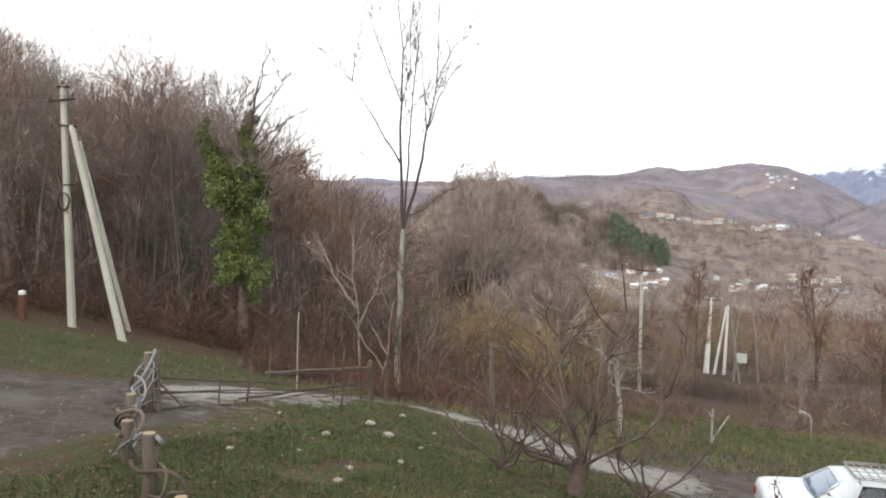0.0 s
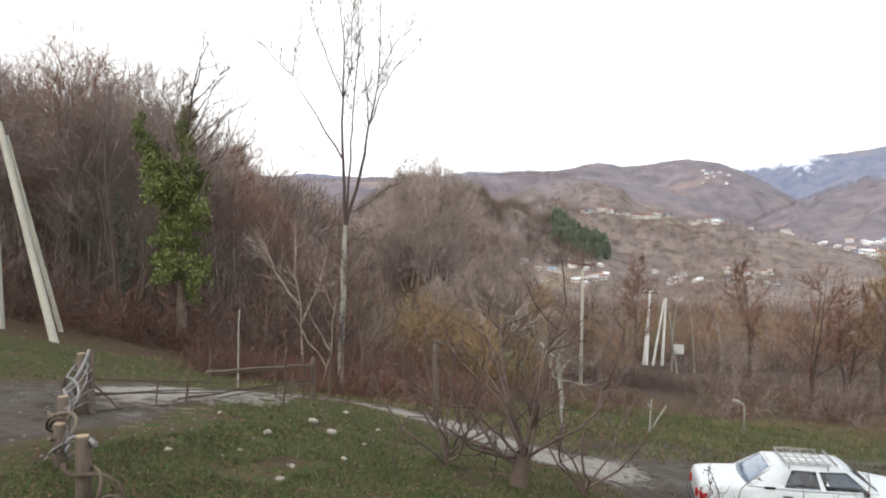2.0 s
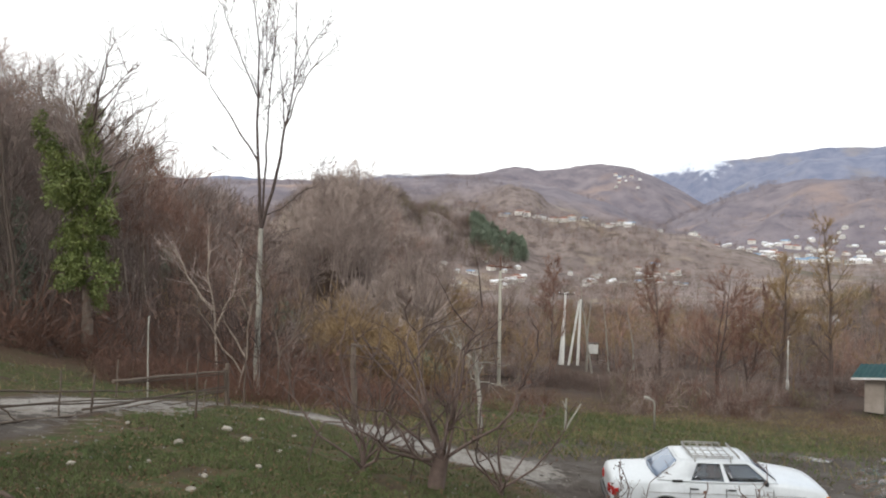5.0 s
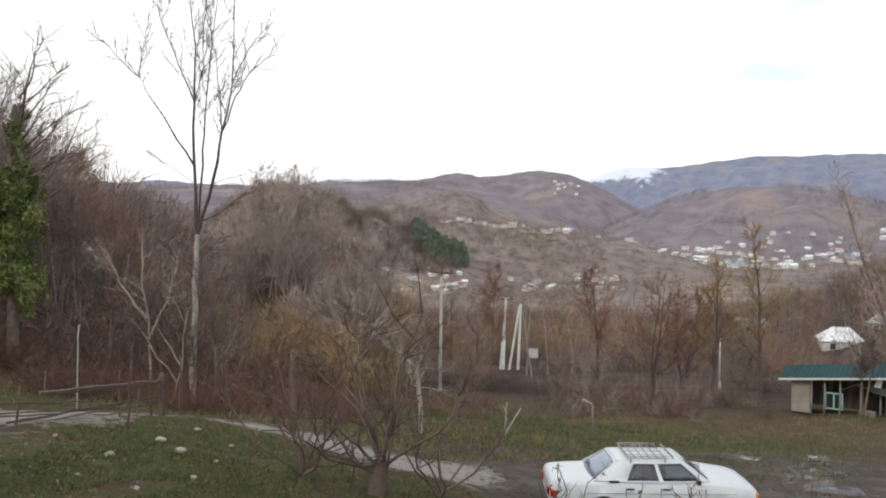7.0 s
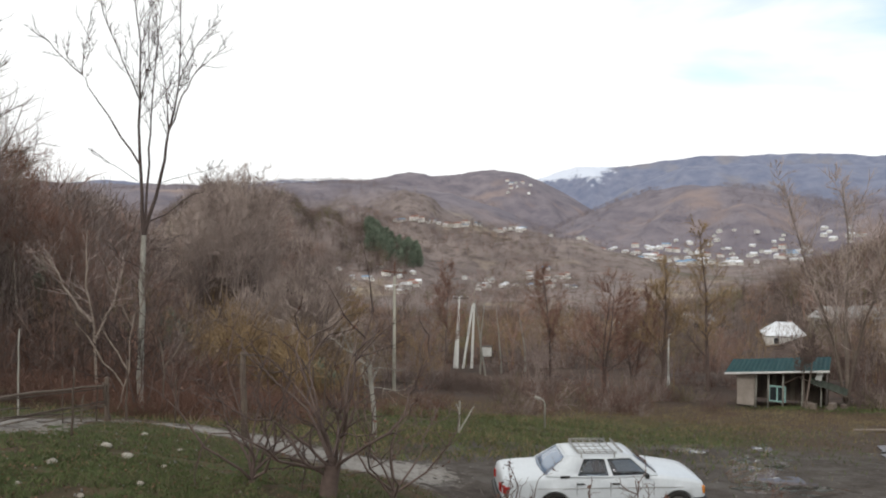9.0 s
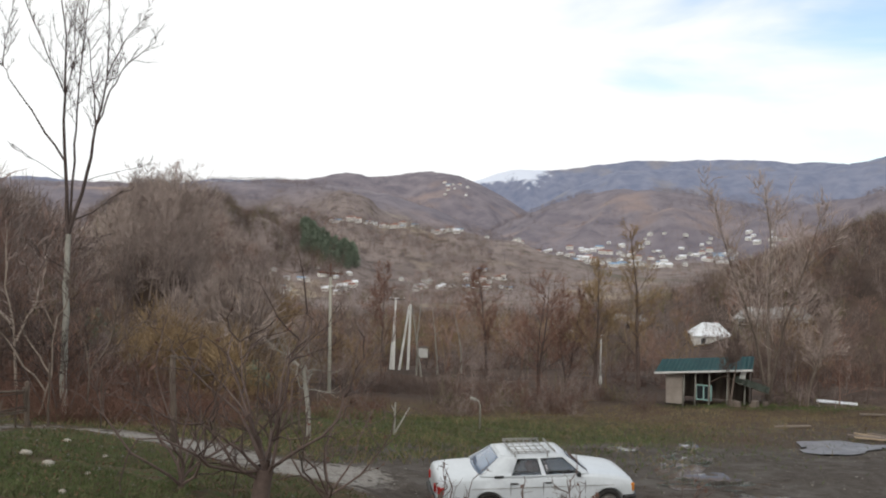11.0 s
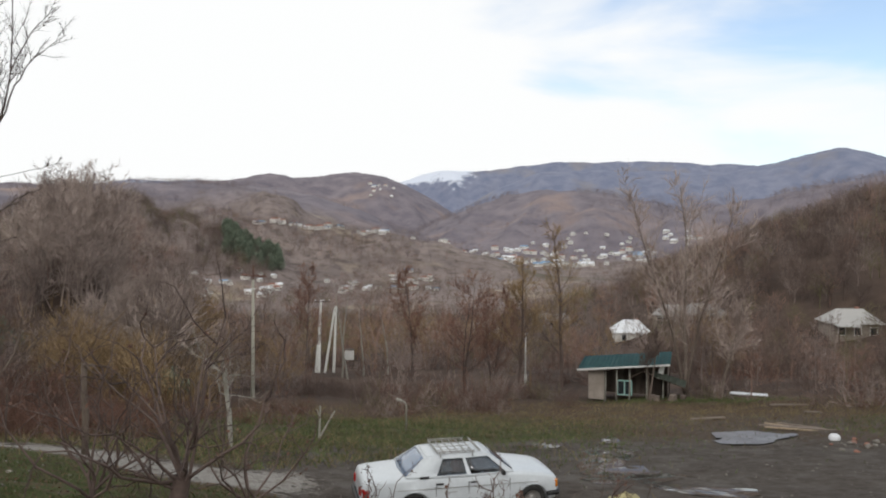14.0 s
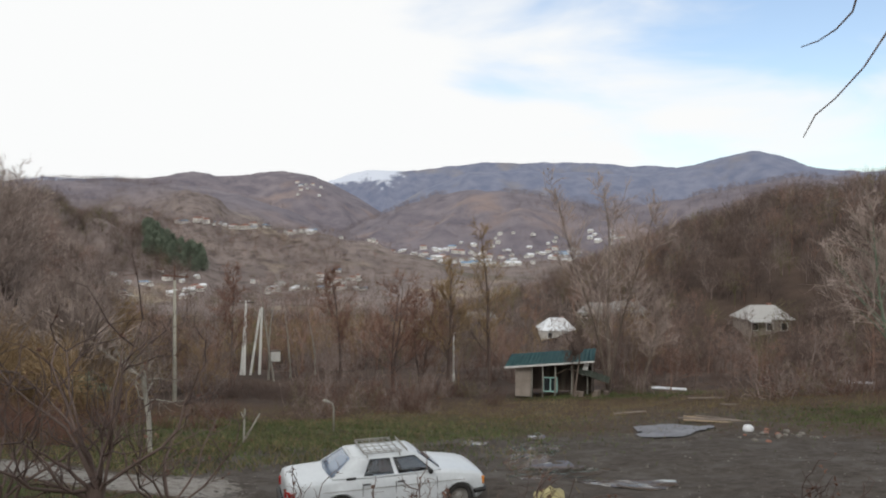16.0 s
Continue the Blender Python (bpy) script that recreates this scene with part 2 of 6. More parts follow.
def add_tube(bm, points, radii, sides=8):
    """A tapered tube along points, capped."""
    rings = []
    up = Vector((0.13, 0.31, 0.94))
    pts = [Vector(p) for p in points]
    for i, p in enumerate(pts):
        d = (pts[min(i + 1, len(pts) - 1)] - pts[max(i - 1, 0)]).normalized()
        a = d.cross(up if abs(d.dot(up)) < 0.95 else Vector((1, 0, 0))).normalized()
        b = d.cross(a)
        r = radii[i] if hasattr(radii, "__len__") else radii
        rings.append([bm.verts.new(p + (a * math.cos(k * math.tau / sides) + b * math.sin(k * math.tau / sides)) * r) for k in range(sides)])
    for r0, r1 in zip(rings, rings[1:]):
        for k in range(sides):
            f = bm.faces.new((r0[k], r0[(k + 1) % sides], r1[(k + 1) % sides], r1[k]))
            f.smooth = sides > 5
    bm.faces.new(rings[0][::-1])
    bm.faces.new(rings[-1])
    return bm


def tube_bm(points, radii, sides=8):
    return add_tube(bmesh.new(), points, radii, sides)


def polar(az, d):
    a = radians(az)
    return d * math.sin(a), d * math.cos(a)


def smooth01(v, lo, hi):
    s = np.clip((v - lo) / (hi - lo), 0, 1)
    return s * s * (3 - 2 * s)


# ---- the ground: one sheet from the house to the mountains ----
# hills: azimuth, distance, height of the top, width across, width along, in metres
HILLS = [
    (-26, 105, 11.0, 55, 40), (-40, 90, 12.0, 50, 45), (2.8, 120, 5.6, 9, 30), (-11, 120, 2.0, 30, 40), (6, 255, 2.0, 22, 60), (2, 260, 6.0, 36, 60), (2, 600, 32.0, 50, 50), (6.0, 605, 28.0, 32, 45), (9.2, 610, 16.0, 30, 45), (12.2, 612, 2.0, 28, 42), (15, 615, -14.0, 26, 40),
    (70, 230, 20.0, 95, 110), (60, 300, 17.0, 75, 90), (82, 160, 10.0, 60, 70), (53, 330, 1.0, 60, 70),
    (4, 720, 24.0, 110, 120), (12, 720, 20.0, 55, 80), (16, 720, 15.0, 50, 80), (20, 720, 10.0, 48, 80), (24, 720, 5.5, 45, 80), (27.5, 720, -3.0, 42, 75), (31, 700, -16.0, 40, 70),
]
# mountain ranges: distance, depth, then azimuth and elevation of the crest in degrees
RANGES = [
    (1300, 330, (-60, 2.6, -20, 2.6, -5.6, 2.6, 1, 2.75, 7, 3.1, 12, 3.2, 16.3, 3.1, 19, 2.4, 22, 1.5, 26, -0.2, 30, -1.6, 60, -1.6)),
    (1600, 260, (24, -1.5, 27.5, 0.5, 30, 1.6, 33.4, 2.7, 36.4, 3.1, 39.8, 2.75, 43, 2.2, 46, 1.4, 49, 0.5, 54, -1.2)),
    (1450, 240, (41, -1.0, 45, 1.1, 49.5, 2.1, 52.6, 2.7, 55.6, 3.3, 58.7, 3.8, 61, 3.4, 66, 3.4, 90, 3.4)),
    (2400, 330, (-60, 2.8, 5, 3.0, 11.3, 3.5, 13.7, 3.75, 15.6, 4.25, 17.5, 3.8, 19.4, 4.0, 21.3, 4.35, 23.6, 4.1, 25.2, 3.6, 27, 2.6, 29, 1.3, 34, -1)),
    (2900, 300, (26, 0.5, 29.6, 1.6, 32.6, 3.3, 35.5, 4.35, 39.3, 4.45, 44, 4.3, 48, 4.15, 50.3, 4.5, 53, 5.0, 54.3, 5.5, 56.3, 5.55, 58.1, 4.9, 60, 4.1, 66, 3.9, 90, 4)),
    (4300, 260, (-60, 2.9, -8, 3.0, -5.5, 3.35, -3, 3.1, 2, 2.8, 6.2, 3.6, 8.5, 3.5, 10.8, 3.65, 14, 2.9, 23, 2.9, 25.9, 3.95, 27.5, 4.6, 30.9, 4.5, 33.5, 4.8, 36.8, 5.3, 39.8, 5.05, 42.3, 5.25, 46.8, 4.95, 50.3, 4.7, 56, 4, 90, 4)),
]


def ranges(x, y, base, rows):
    r, az = np.hypot(x, y), np.degrees(np.arctan2(x, y))
    best = base
    for k, (d, depth, table) in enumerate(rows):
        a = np.arange(-60, 90.5, 0.5)
        e = np.interp(a, table[0::2], table[1::2], left=-6, right=-6)
        e = np.convolve(np.pad(e, 2, mode="edge"), (0.1, 0.22, 0.36, 0.22, 0.1), mode="valid")
        crest = 6.4 + d * np.tan(np.radians(np.interp(az, a, e, left=2.8, right=3.0)))
        crest = crest + wave(az * d / 57, r * 0.15, d / 14, k, 5) * d * 0.0011
        v = r - d - wave(az * d / 57, r * 0.5, d / 6, k + 7, 3) * depth * 0.25 * smooth01(np.abs(r - d), 0, depth)
        w = -60 + (crest + 60) * np.exp(-0.5 * (v / np.where(v < 0, depth, depth * 0.8)) ** 2)
        w = w + wave(x, y, d / 12, k + 3, 5) * d * 0.0028 * smooth01(np.abs(r - d), 0, depth) + wave(x, y, 70, k + 9, 4) * 2.2
        best = np.logaddexp(best / 3, w / 3) * 3
    return best


def bumps(x, y, rows, floor):
    best = np.full_like(x, -1e3)
    for az, d, top, across, along in rows:
        a = radians(az)
        u = x * math.cos(a) - y * math.sin(a)
        v = x * math.sin(a) + y * math.cos(a) - d
        w = floor + (top - floor) * np.exp(-0.5 * ((u / across) ** 2 + (v / along) ** 2))
        best = np.logaddexp(best / 3.0, w / 3.0) * 3.0
    return best


def wave(x, y, scale, seed=0.0, octaves=5):
    """Cheap smooth noise, about -1 to 1."""
    rng = np.random.RandomState(int(seed * 10) + 5)
    out, amp = np.zeros_like(x), 1.0
    for _ in range(octaves):
        for _ in range(3):
            a, ph = rng.rand() * math.tau, rng.rand() * math.tau
            out += amp / 3 * np.sin((x * math.cos(a) + y * math.sin(a)) / scale * math.tau + ph)
        amp, scale = amp * 0.55, scale * 0.47
    return out


def height(x, y):
    x, y = np.atleast_1d(np.asarray(x, float)), np.atleast_1d(np.asarray(y, float))
    r = np.hypot(x, y)
    u, v = np.clip(x, -60, 75) / 30, np.clip(y, -20, 95) / 30
    near = 3.207 - 3.606 * u - 3.270 * v + 1.604 * u * u - 1.633 * u * v - 0.892 * v * v - 0.342 * u ** 3 + 0.592 * u * u * v + 0.286 * u * v * v + 0.327 * v ** 3
    near = near + 0.75 * np.exp(-0.5 * (((x + 2.5) / 4.0) ** 2 + ((y - 12.5) / 4.5) ** 2))
    near = near + 0.5 * np.exp(-0.5 * (((x + 1.8) / 3.2) ** 2 + ((y - 19.5) / 2.6) ** 2))
    near = near + wave(x, y, 9.0, 1) * 0.10 + wave(x, y, 2.4, 2, 3) * 0.014
    k = np.exp(-(((x - 9.1) / 3.6) ** 4) - ((y - 16.0) / 2.4) ** 4)
    near = near * (1 - k) - 0.14 * k
    base = np.interp(r, [0, 75, 110, 170, 300, 450, 650, 950, 1500, 4700], [0, -8, -13, -20, -30, -37, -38, -38, -10, 60])
    k = smooth01(r, 55, 105)
    z = near * (1 - k) + base * k
    h = bumps(x, y, HILLS, -45.0) + wave(x, y, 45, 3) * 1.0
    z = np.where(r > 45, np.logaddexp(z / 1.5, (h - 60 * (1 - smooth01(r, 30, 75))) / 1.5) * 1.5, z)
    out = r > 420
    if out.any():
        z[out] = ranges(x[out], y[out], z[out], RANGES)
    return z


def gz(x, y):
    return float(height(x, y)[0])


# the gravel lane round the mound, and the dirt yard that it opens on
LANE = [(-36, 15.2, 6.2), (-30, 15.9, 5.8), (-25, 17.0, 4.1), (-20, 18.0, 3.5), (-15, 19.2, 3.3), (-10, 21.6, 2.9), (-5, 24.6, 2.3), (0, 23.8, 2.3), (3.5, 21.8, 2.7), (8.5, 20.0, 3.0), (14, 19.2, 3.0), (20, 19.6, 2.9), (25, 20.5, 3.0)]


def lane_field(x, y):
    best = np.zeros_like(x)
    pts = [(*polar(a, d), w) for a, d, w in LANE]
    for (x0, y0, w0), (x1, y1, w1) in zip(pts, pts[1:]):
        dx, dy = x1 - x0, y1 - y0
        t = np.clip(((x - x0) * dx + (y - y0) * dy) / (dx * dx + dy * dy), 0, 1)
        d = np.hypot(x - x0 - t * dx, y - y0 - t * dy)
        best = np.maximum(best, 1 - d / (w0 + (w1 - w0) * t))
    return np.clip(best, 0, 1)


def blob(x, y, az, d, across, along, turn=0.0):
    """1 at the centre of a soft oval, 0.5 at its edge."""
    cx, cy = polar(az, d)
    a = radians(az + turn)
    u = ((x - cx) * math.cos(a) - (y - cy) * math.sin(a)) / across
    v = ((x - cx) * math.sin(a) + (y - cy) * math.cos(a)) / along
    return np.exp(-0.693 * (u * u + v * v))


def build_ground():
    az = np.radians(np.concatenate([np.arange(-180, -40, 5.0), np.arange(-40, 76, 0.25), np.arange(76, 180, 5.0)]))
    r = [1.5]
    while r[-1] < 4850:
        r.append(r[-1] * (1.018 if r[-1] < 90 else 1.03))
    r = np.array(r)
    a, rr = np.meshgrid(az, r, indexing="ij")
    x, y = (rr * np.sin(a)).ravel(), (rr * np.cos(a)).ravel()
    z = height(x, y)
    na, nr = len(az), len(r)
    i = np.arange(na * nr).reshape(na, nr)
    j = np.roll(i, -1, axis=0)
    quads = np.stack([i[:, :-1], i[:, 1:], j[:, 1:], j[:, :-1]], -1).reshape(-1, 4)[:, ::-1]
    c = len(x)
    verts = np.concatenate([np.stack([x, y, z], 1), [[0, 0, gz(0, 0)]]])
    quads = np.concatenate([quads, np.stack([np.full(na, c), np.full(na, c), j[:, 0], i[:, 0]], -1)[:, [0, 2, 3, 3]]])
    tris = np.concatenate([quads[:-na][:, [0, 1, 2]], quads[:-na][:, [0, 2, 3]], quads[-na:][:, [0, 1, 2]]])
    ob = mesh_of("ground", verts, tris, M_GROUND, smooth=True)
    tagged(ob, "hillside ground with patchy grass, dead leaves and bare earth", "ground", kind="structure")
    x, y, z = verts[:, 0], verts[:, 1], verts[:, 2]
    rr = np.hypot(x, y)
    grass = 0.82 * blob(x, y, -16, 12.5, 6, 5) + 0.7 * blob(x, y, -27, 9.5, 5, 3) + 0.62 * blob(x, y, 20, 39, 7, 5) + 0.62 * blob(x, y, -5, 18, 4, 4) + 0.35 * blob(x, y, -2, 12, 5, 4) + 0.95 * blob(x, y, -26, 26, 10, 5) + 0.75 * blob(x, y, 24, 30, 8, 4.0)
    grass += 0.62 * blob(x, y, 31, 37, 9, 5) + 0.85 * blob(x, y, 14, 26, 6, 4.5) + 0.5 * blob(x, y, 46.5, 56, 4, 1.6) + 0.45 * blob(x, y, 63, 42, 4, 4) + 0.3 * blob(x, y, 38, 44, 6, 2.5)
    dirt = 0.95 * blob(x, y, 44, 22, 13, 7.5) + 0.9 * blob(x, y, 60, 23, 12, 7) + 0.8 * blob(x, y, -31, 17, 7, 4) + 0.5 * blob(x, y, 52, 42, 14, 8)
    lane = lane_field(x, y)
    grass = grass * (1 - smooth01(lane, 0.1, 0.5)) * (1 - 0.75 * smooth01(dirt, 0.45, 0.8))
    dirt = np.maximum(dirt, lane * 1.6 * (lane > 0))
    gravel = lane * 1.15 * smooth01(np.degrees(np.arctan2(x, y)), -23, -17) * (1 - smooth01(np.degrees(np.arctan2(x, y)), 15, 23)) * (rr < 40) * (1 - 0.35 * (1 - smooth01(np.degrees(np.arctan2(x, y)), -12, 1))) + 0.55 * blob(x, y, -15.5, 18.3, 2.6, 1.5, 12)
    west = 1 - smooth01(np.degrees(np.arctan2(x, y)), 29, 32)
    snow = np.maximum(smooth01(z, 330, 430) * 0.62, smooth01(z, 235, 300) * west * 0.85) * smooth01(rr, 3600, 4000)
    # the two farthest zones tint the ground with painted haze by distance
    for name, v in (("grass", grass), ("dirt", dirt), ("gravel", gravel), ("woods", smooth01(rr, 42, 70)), ("midland", smooth01(rr, 290, 420)), ("far_haze", smooth01(rr, 600, 1500)), ("blue_haze", smooth01(rr, 2000, 3000)), ("snow", snow)):
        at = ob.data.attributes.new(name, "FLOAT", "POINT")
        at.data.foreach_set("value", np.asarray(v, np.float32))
    return ob


ground = build_ground()


# ---- vegetation ----
def prisms(segs, sides):
    """Tapered sticks: rows of x0 y0 z0 x1 y1 z1 r0 r1 as corners and triangles."""
    s = np.asarray(segs, float).reshape(-1, 8)
    p0, p1 = s[:, 0:3], s[:, 3:6]
    d = p1 - p0
    d = d / np.maximum(np.linalg.norm(d, axis=1, keepdims=True), 1e-6)
    a = np.cross(d, np.where(np.abs(d[:, 2:3]) < 0.9, (0, 0, 1.0), (1.0, 0, 0)))
    a = a / np.linalg.norm(a, axis=1, keepdims=True)
    b = np.cross(d, a)
    ang = np.arange(sides) * math.tau / sides
    ring = a[:, None] * np.cos(ang)[None, :, None] + b[:, None] * np.sin(ang)[None, :, None]
    v = np.concatenate([p0[:, None] + ring * s[:, 6, None, None], p1[:, None] + ring * s[:, 7, None, None]], 1)
    k = np.arange(sides)
    k2 = (k + 1) % sides
    f = np.concatenate([np.stack([k, k2, k2 + sides], 1), np.stack([k, k2 + sides, k + sides], 1)])
    faces = (f[None] + (np.arange(len(s)) * 2 * sides)[:, None, None]).reshape(-1, 3)
    return v.reshape(-1, 3), faces


def slivers(segs):
    """Thin twigs: one long triangle each."""
    s = np.asarray(segs, float).reshape(-1, 7)
    p0, p1, w = s[:, 0:3], s[:, 3:6], s[:, 6:7]
    rng = np.random.RandomState(len(s))
    a = np.cross(p1 - p0, rng.randn(len(s), 3))
    a = a / np.maximum(np.linalg.norm(a, axis=1, keepdims=True), 1e-6) * w
    v = np.stack([p0 - a, p0 + a, p1], 1).reshape(-1, 3)
    return v, np.arange(len(v)).reshape(-1, 3)


def joined(*meshes):
    vs, fs, n = [], [], 0
    for v, f in meshes:
        vs.append(v)
        fs.append(f + n)
        n += len(v)
    return np.concatenate(vs), np.concatenate(fs)


def limb(rng, p, d, length, r0, r1, steps, wander, lift):
    """A wandering stick from p along d; returns its segments and points."""
    pts, rows = [np.array(p, float)], []
    d = np.array(d, float) / np.linalg.norm(d)
    for i in range(steps):
        d = d + rng.randn(3) * wander + np.array((0, 0, lift))
        d /= np.linalg.norm(d)
        q = pts[-1] + d * length / steps
        ra, rb = r0 + (r1 - r0) * i / steps, r0 + (r1 - r0) * (i + 1) / steps
        rows.append((*pts[-1], *q, ra, rb))
        pts.append(q)
    return rows, pts, d


def side_way(rng, d, angle):
    """A direction that leaves d by about that angle (radians), to any side."""
    a = np.cross(d, rng.randn(3))
    a /= np.linalg.norm(a)
    return d * math.cos(angle) + a * math.sin(angle)


def bare_tree(seed, h, r, mains=12, subs=6, twigs=7, low=0.35, spread=0.7, length=0.36, twig_w=0.012, lean=0.03, stems=1, sides=5, lift=0.10, taper=0.75, girth=0.5):
    """A leafless tree: (trunk and limbs), (branches and twigs), as arrays."""
    rng = np.random.RandomState(seed)
    thick, thin, fine = [], [], []
    for s in range(stems):
        d0 = np.array((rng.randn() * lean, rng.randn() * lean, 1.0))
        if stems > 1:
            a = s * math.tau / stems + rng.rand()
            d0 = np.array((math.cos(a) * 0.28, math.sin(a) * 0.28, 1.0))
        hs, rs = h * (1 - 0.25 * rng.rand() * (s > 0)), r * (1 if s == 0 else 0.75)
        rows, pts, _ = limb(rng, (0, 0, -0.15), d0, hs * 0.93, rs, rs * 0.12, 9, 0.05, 0.03)
        thick += rows
        for m in range(mains):
            t = low + (1 - low) * ((m + rng.rand()) / mains) ** 0.9
            i = min(int(t * 9), 8)
            p = pts[i] + (pts[i + 1] - pts[i]) * (t * 9 - i)
            dm = side_way(rng, (pts[i + 1] - pts[i]) / np.linalg.norm(pts[i + 1] - pts[i]), spread * (0.7 + 0.6 * rng.rand()))
            dm[2] = abs(dm[2]) * 0.8 + 0.15
            ln = h * length * (1.1 - taper * (t - low) / (1 - low)) * (0.6 + 0.7 * rng.rand())
            rr = max(rs * (1 - t) * girth, rs * 0.11)
            mrows, mp, _ = limb(rng, p, dm, ln, rr, rr * 0.2, 4, 0.16, lift)
            thick += mrows
            for k in range(subs):
                t2 = 0.2 + 0.8 * (k + rng.rand()) / subs
                j = min(int(t2 * 4), 3)
                p2 = mp[j] + (mp[j + 1] - mp[j]) * (t2 * 4 - j)
                ds = side_way(rng, (mp[j + 1] - mp[j]) / np.linalg.norm(mp[j + 1] - mp[j]), 0.5 + 0.5 * rng.rand())
                ls = ln * (0.5 - 0.25 * t2) * (0.6 + 0.8 * rng.rand())
                srows, sp, dd = limb(rng, p2, ds, ls, max(rr * 0.35, twig_w), twig_w * 0.6, 2, 0.2, lift)
                thin += srows
                for q in range(twigs):
                    t3 = 0.15 + 0.85 * rng.rand()
                    jj = min(int(t3 * 2), 1)
                    p3 = sp[jj] + (sp[jj + 1] - sp[jj]) * (t3 * 2 - jj)
                    dt = side_way(rng, dd, 0.3 + 0.7 * rng.rand())
                    dt[2] += 0.25
                    fine.append((*p3, *(p3 + dt * ls * (0.35 + 0.55 * rng.rand())), twig_w * 0.8))
    return prisms(thick, sides), joined(prisms(thin, 3), slivers(fine))


def brush(seed, h, stems=14, twigs=9, w=0.012, spread=0.55):
    """A thicket of upright stems and twigs."""
    rng = np.random.RandomState(seed)
    rows, fine = [], []
    for _ in range(stems):
        p = np.array((rng.randn() * h * 0.25, rng.randn() * h * 0.25, -0.1))
        d = np.array((rng.randn() * spread, rng.randn() * spread, 1.0))
        hs = h * (0.55 + 0.5 * rng.rand())
        r, pts, dd = limb(rng, p, d, hs, w * 1.3, w * 0.5, 3, 0.24, -0.03)
        rows += r
        for _ in range(twigs):
            t = 0.2 + 0.8 * rng.rand()
            j = min(int(t * 3), 2)
            q = pts[j] + (pts[j + 1] - pts[j]) * (t * 3 - j)
            dt = side_way(rng, dd, 0.3 + 0.6 * rng.rand())
            fine.append((*q, *(q + dt * hs * (0.15 + 0.3 * rng.rand())), w * 0.8))
    return joined(prisms(rows, 3), slivers(fine))


def strewn(name, archetypes, places, material, label, category, seed=1):
    """Copies of the archetypes joined into one mesh; places: x, y, scale."""
    rng = np.random.RandomState(seed)
    places = np.asarray(places, float)
    z = height(places[:, 0], places[:, 1])
    kind = rng.randint(0, len(archetypes), len(places))
    turn, wide = rng.rand(len(places)) * math.tau, 0.85 + 0.4 * rng.rand(len(places))
    vs, fs, n = [], [], 0
    for k, (v, f) in enumerate(archetypes):
        sel = np.where(kind == k)[0]
        if not len(sel):
            continue
        s, c, sn = places[sel, 2][:, None], np.cos(turn[sel])[:, None], np.sin(turn[sel])[:, None]
        w = wide[sel][:, None]
        out = np.stack([(v[None, :, 0] * c - v[None, :, 1] * sn) * s * w + places[sel, 0][:, None],
                        (v[None, :, 0] * sn + v[None, :, 1] * c) * s * w + places[sel, 1][:, None],
                        v[None, :, 2] * s + z[sel][:, None]], -1).reshape(-1, 3)
        vs.append(out)
        fs.append((f[None] + (np.arange(len(sel)) * len(v))[:, None, None]).reshape(-1, 3) + n)
        n += len(out)
    ob = mesh_of(name, np.concatenate(vs), np.concatenate(fs), material)
    return tagged(ob, label, category, kind="stuff")


def scatter(n, az0, az1, d0, d1, lo, hi, seed, keep=None, clump=0.0):
    rng = np.random.RandomState(seed)
    out = []
    while len(out) < n:
        az, d = az0 + (az1 - az0) * rng.rand(), math.sqrt(d0 * d0 + (d1 * d1 - d0 * d0) * rng.rand())
        s = lo + (hi - lo) * rng.rand() ** 1.7
        if clump and noise.noise(Vector((*polar(az, d), seed)) * clump) < -0.08:
            continue
        if keep is None or keep(az, d):
            out.append((*polar(az, d), s))
    return out


def plant(name, arrays, x, y, m_trunk, m_crown, label, group="", scale=1.0, turn=0.0, category="tree", z=None):
    """A tree as a thing: trunk and crown."""
    ob = empty(name, x, y, gz(x, y) if z is None else z, turn, label, category, group)
    ob.scale = (scale, scale, scale)
    mesh_of("trunk", *arrays[0], m_trunk, ob)
    mesh_of("crown", *arrays[1], m_crown, ob)
    return ob


# the wood above the lane: leafless trees, each a thing
FOREST = [bare_tree(11 + k, 1.0, 0.0085 + 0.0015 * (k % 3), 16, 9, 12, 0.42 + 0.06 * (k % 3), 0.62 + 0.1 * (k % 2), 0.32, 0.0008, 0.05, 1, 5, 0.08, 0.45, 0.36) for k in range(5)]
FOREST.append(bare_tree(31, 1.0, 0.009, 8, 8, 10, 0.3, 0.55, 0.34, 0.00085, 0.03, 3, 5))


def forest_trees():
    rng = np.random.RandomState(4)
    protos = []
    for k, arrays in enumerate(FOREST):
        protos.append(plant("bare_tree", arrays, *polar(-34 + 4 * k, 60), M_BARK, (M_TWIG, M_WOODS_RED, M_WOODS, M_TWIG, M_RUSSET, M_WOODS)[k], "tall leafless grey-brown tree in the hillside wood", "bare trees of the wood", 15.0))
    for i in range(150):
        az = -38 + 33 * rng.rand()
        d = 40 + 42 * rng.rand() ** 1.2
        if az > -13:
            d = 48 + 45 * rng.rand()
        if -17.6 < az < -11.8 and d < 47:
            d += 12
        h = 11.0 + 4.6 * rng.rand()
        if az < -22:
            h *= 0.9
        if az > -10:
            h = 7.0 + 3.5 * rng.rand()
        x, y = polar(az, d)
        ob = copy_thing(protos[rng.randint(6)], pose(x, y, gz(x, y), 0, 0, 360 * rng.rand()))
        ob.scale = (h * (0.85 + 0.3 * rng.rand()),) * 2 + (h,)


forest_trees()

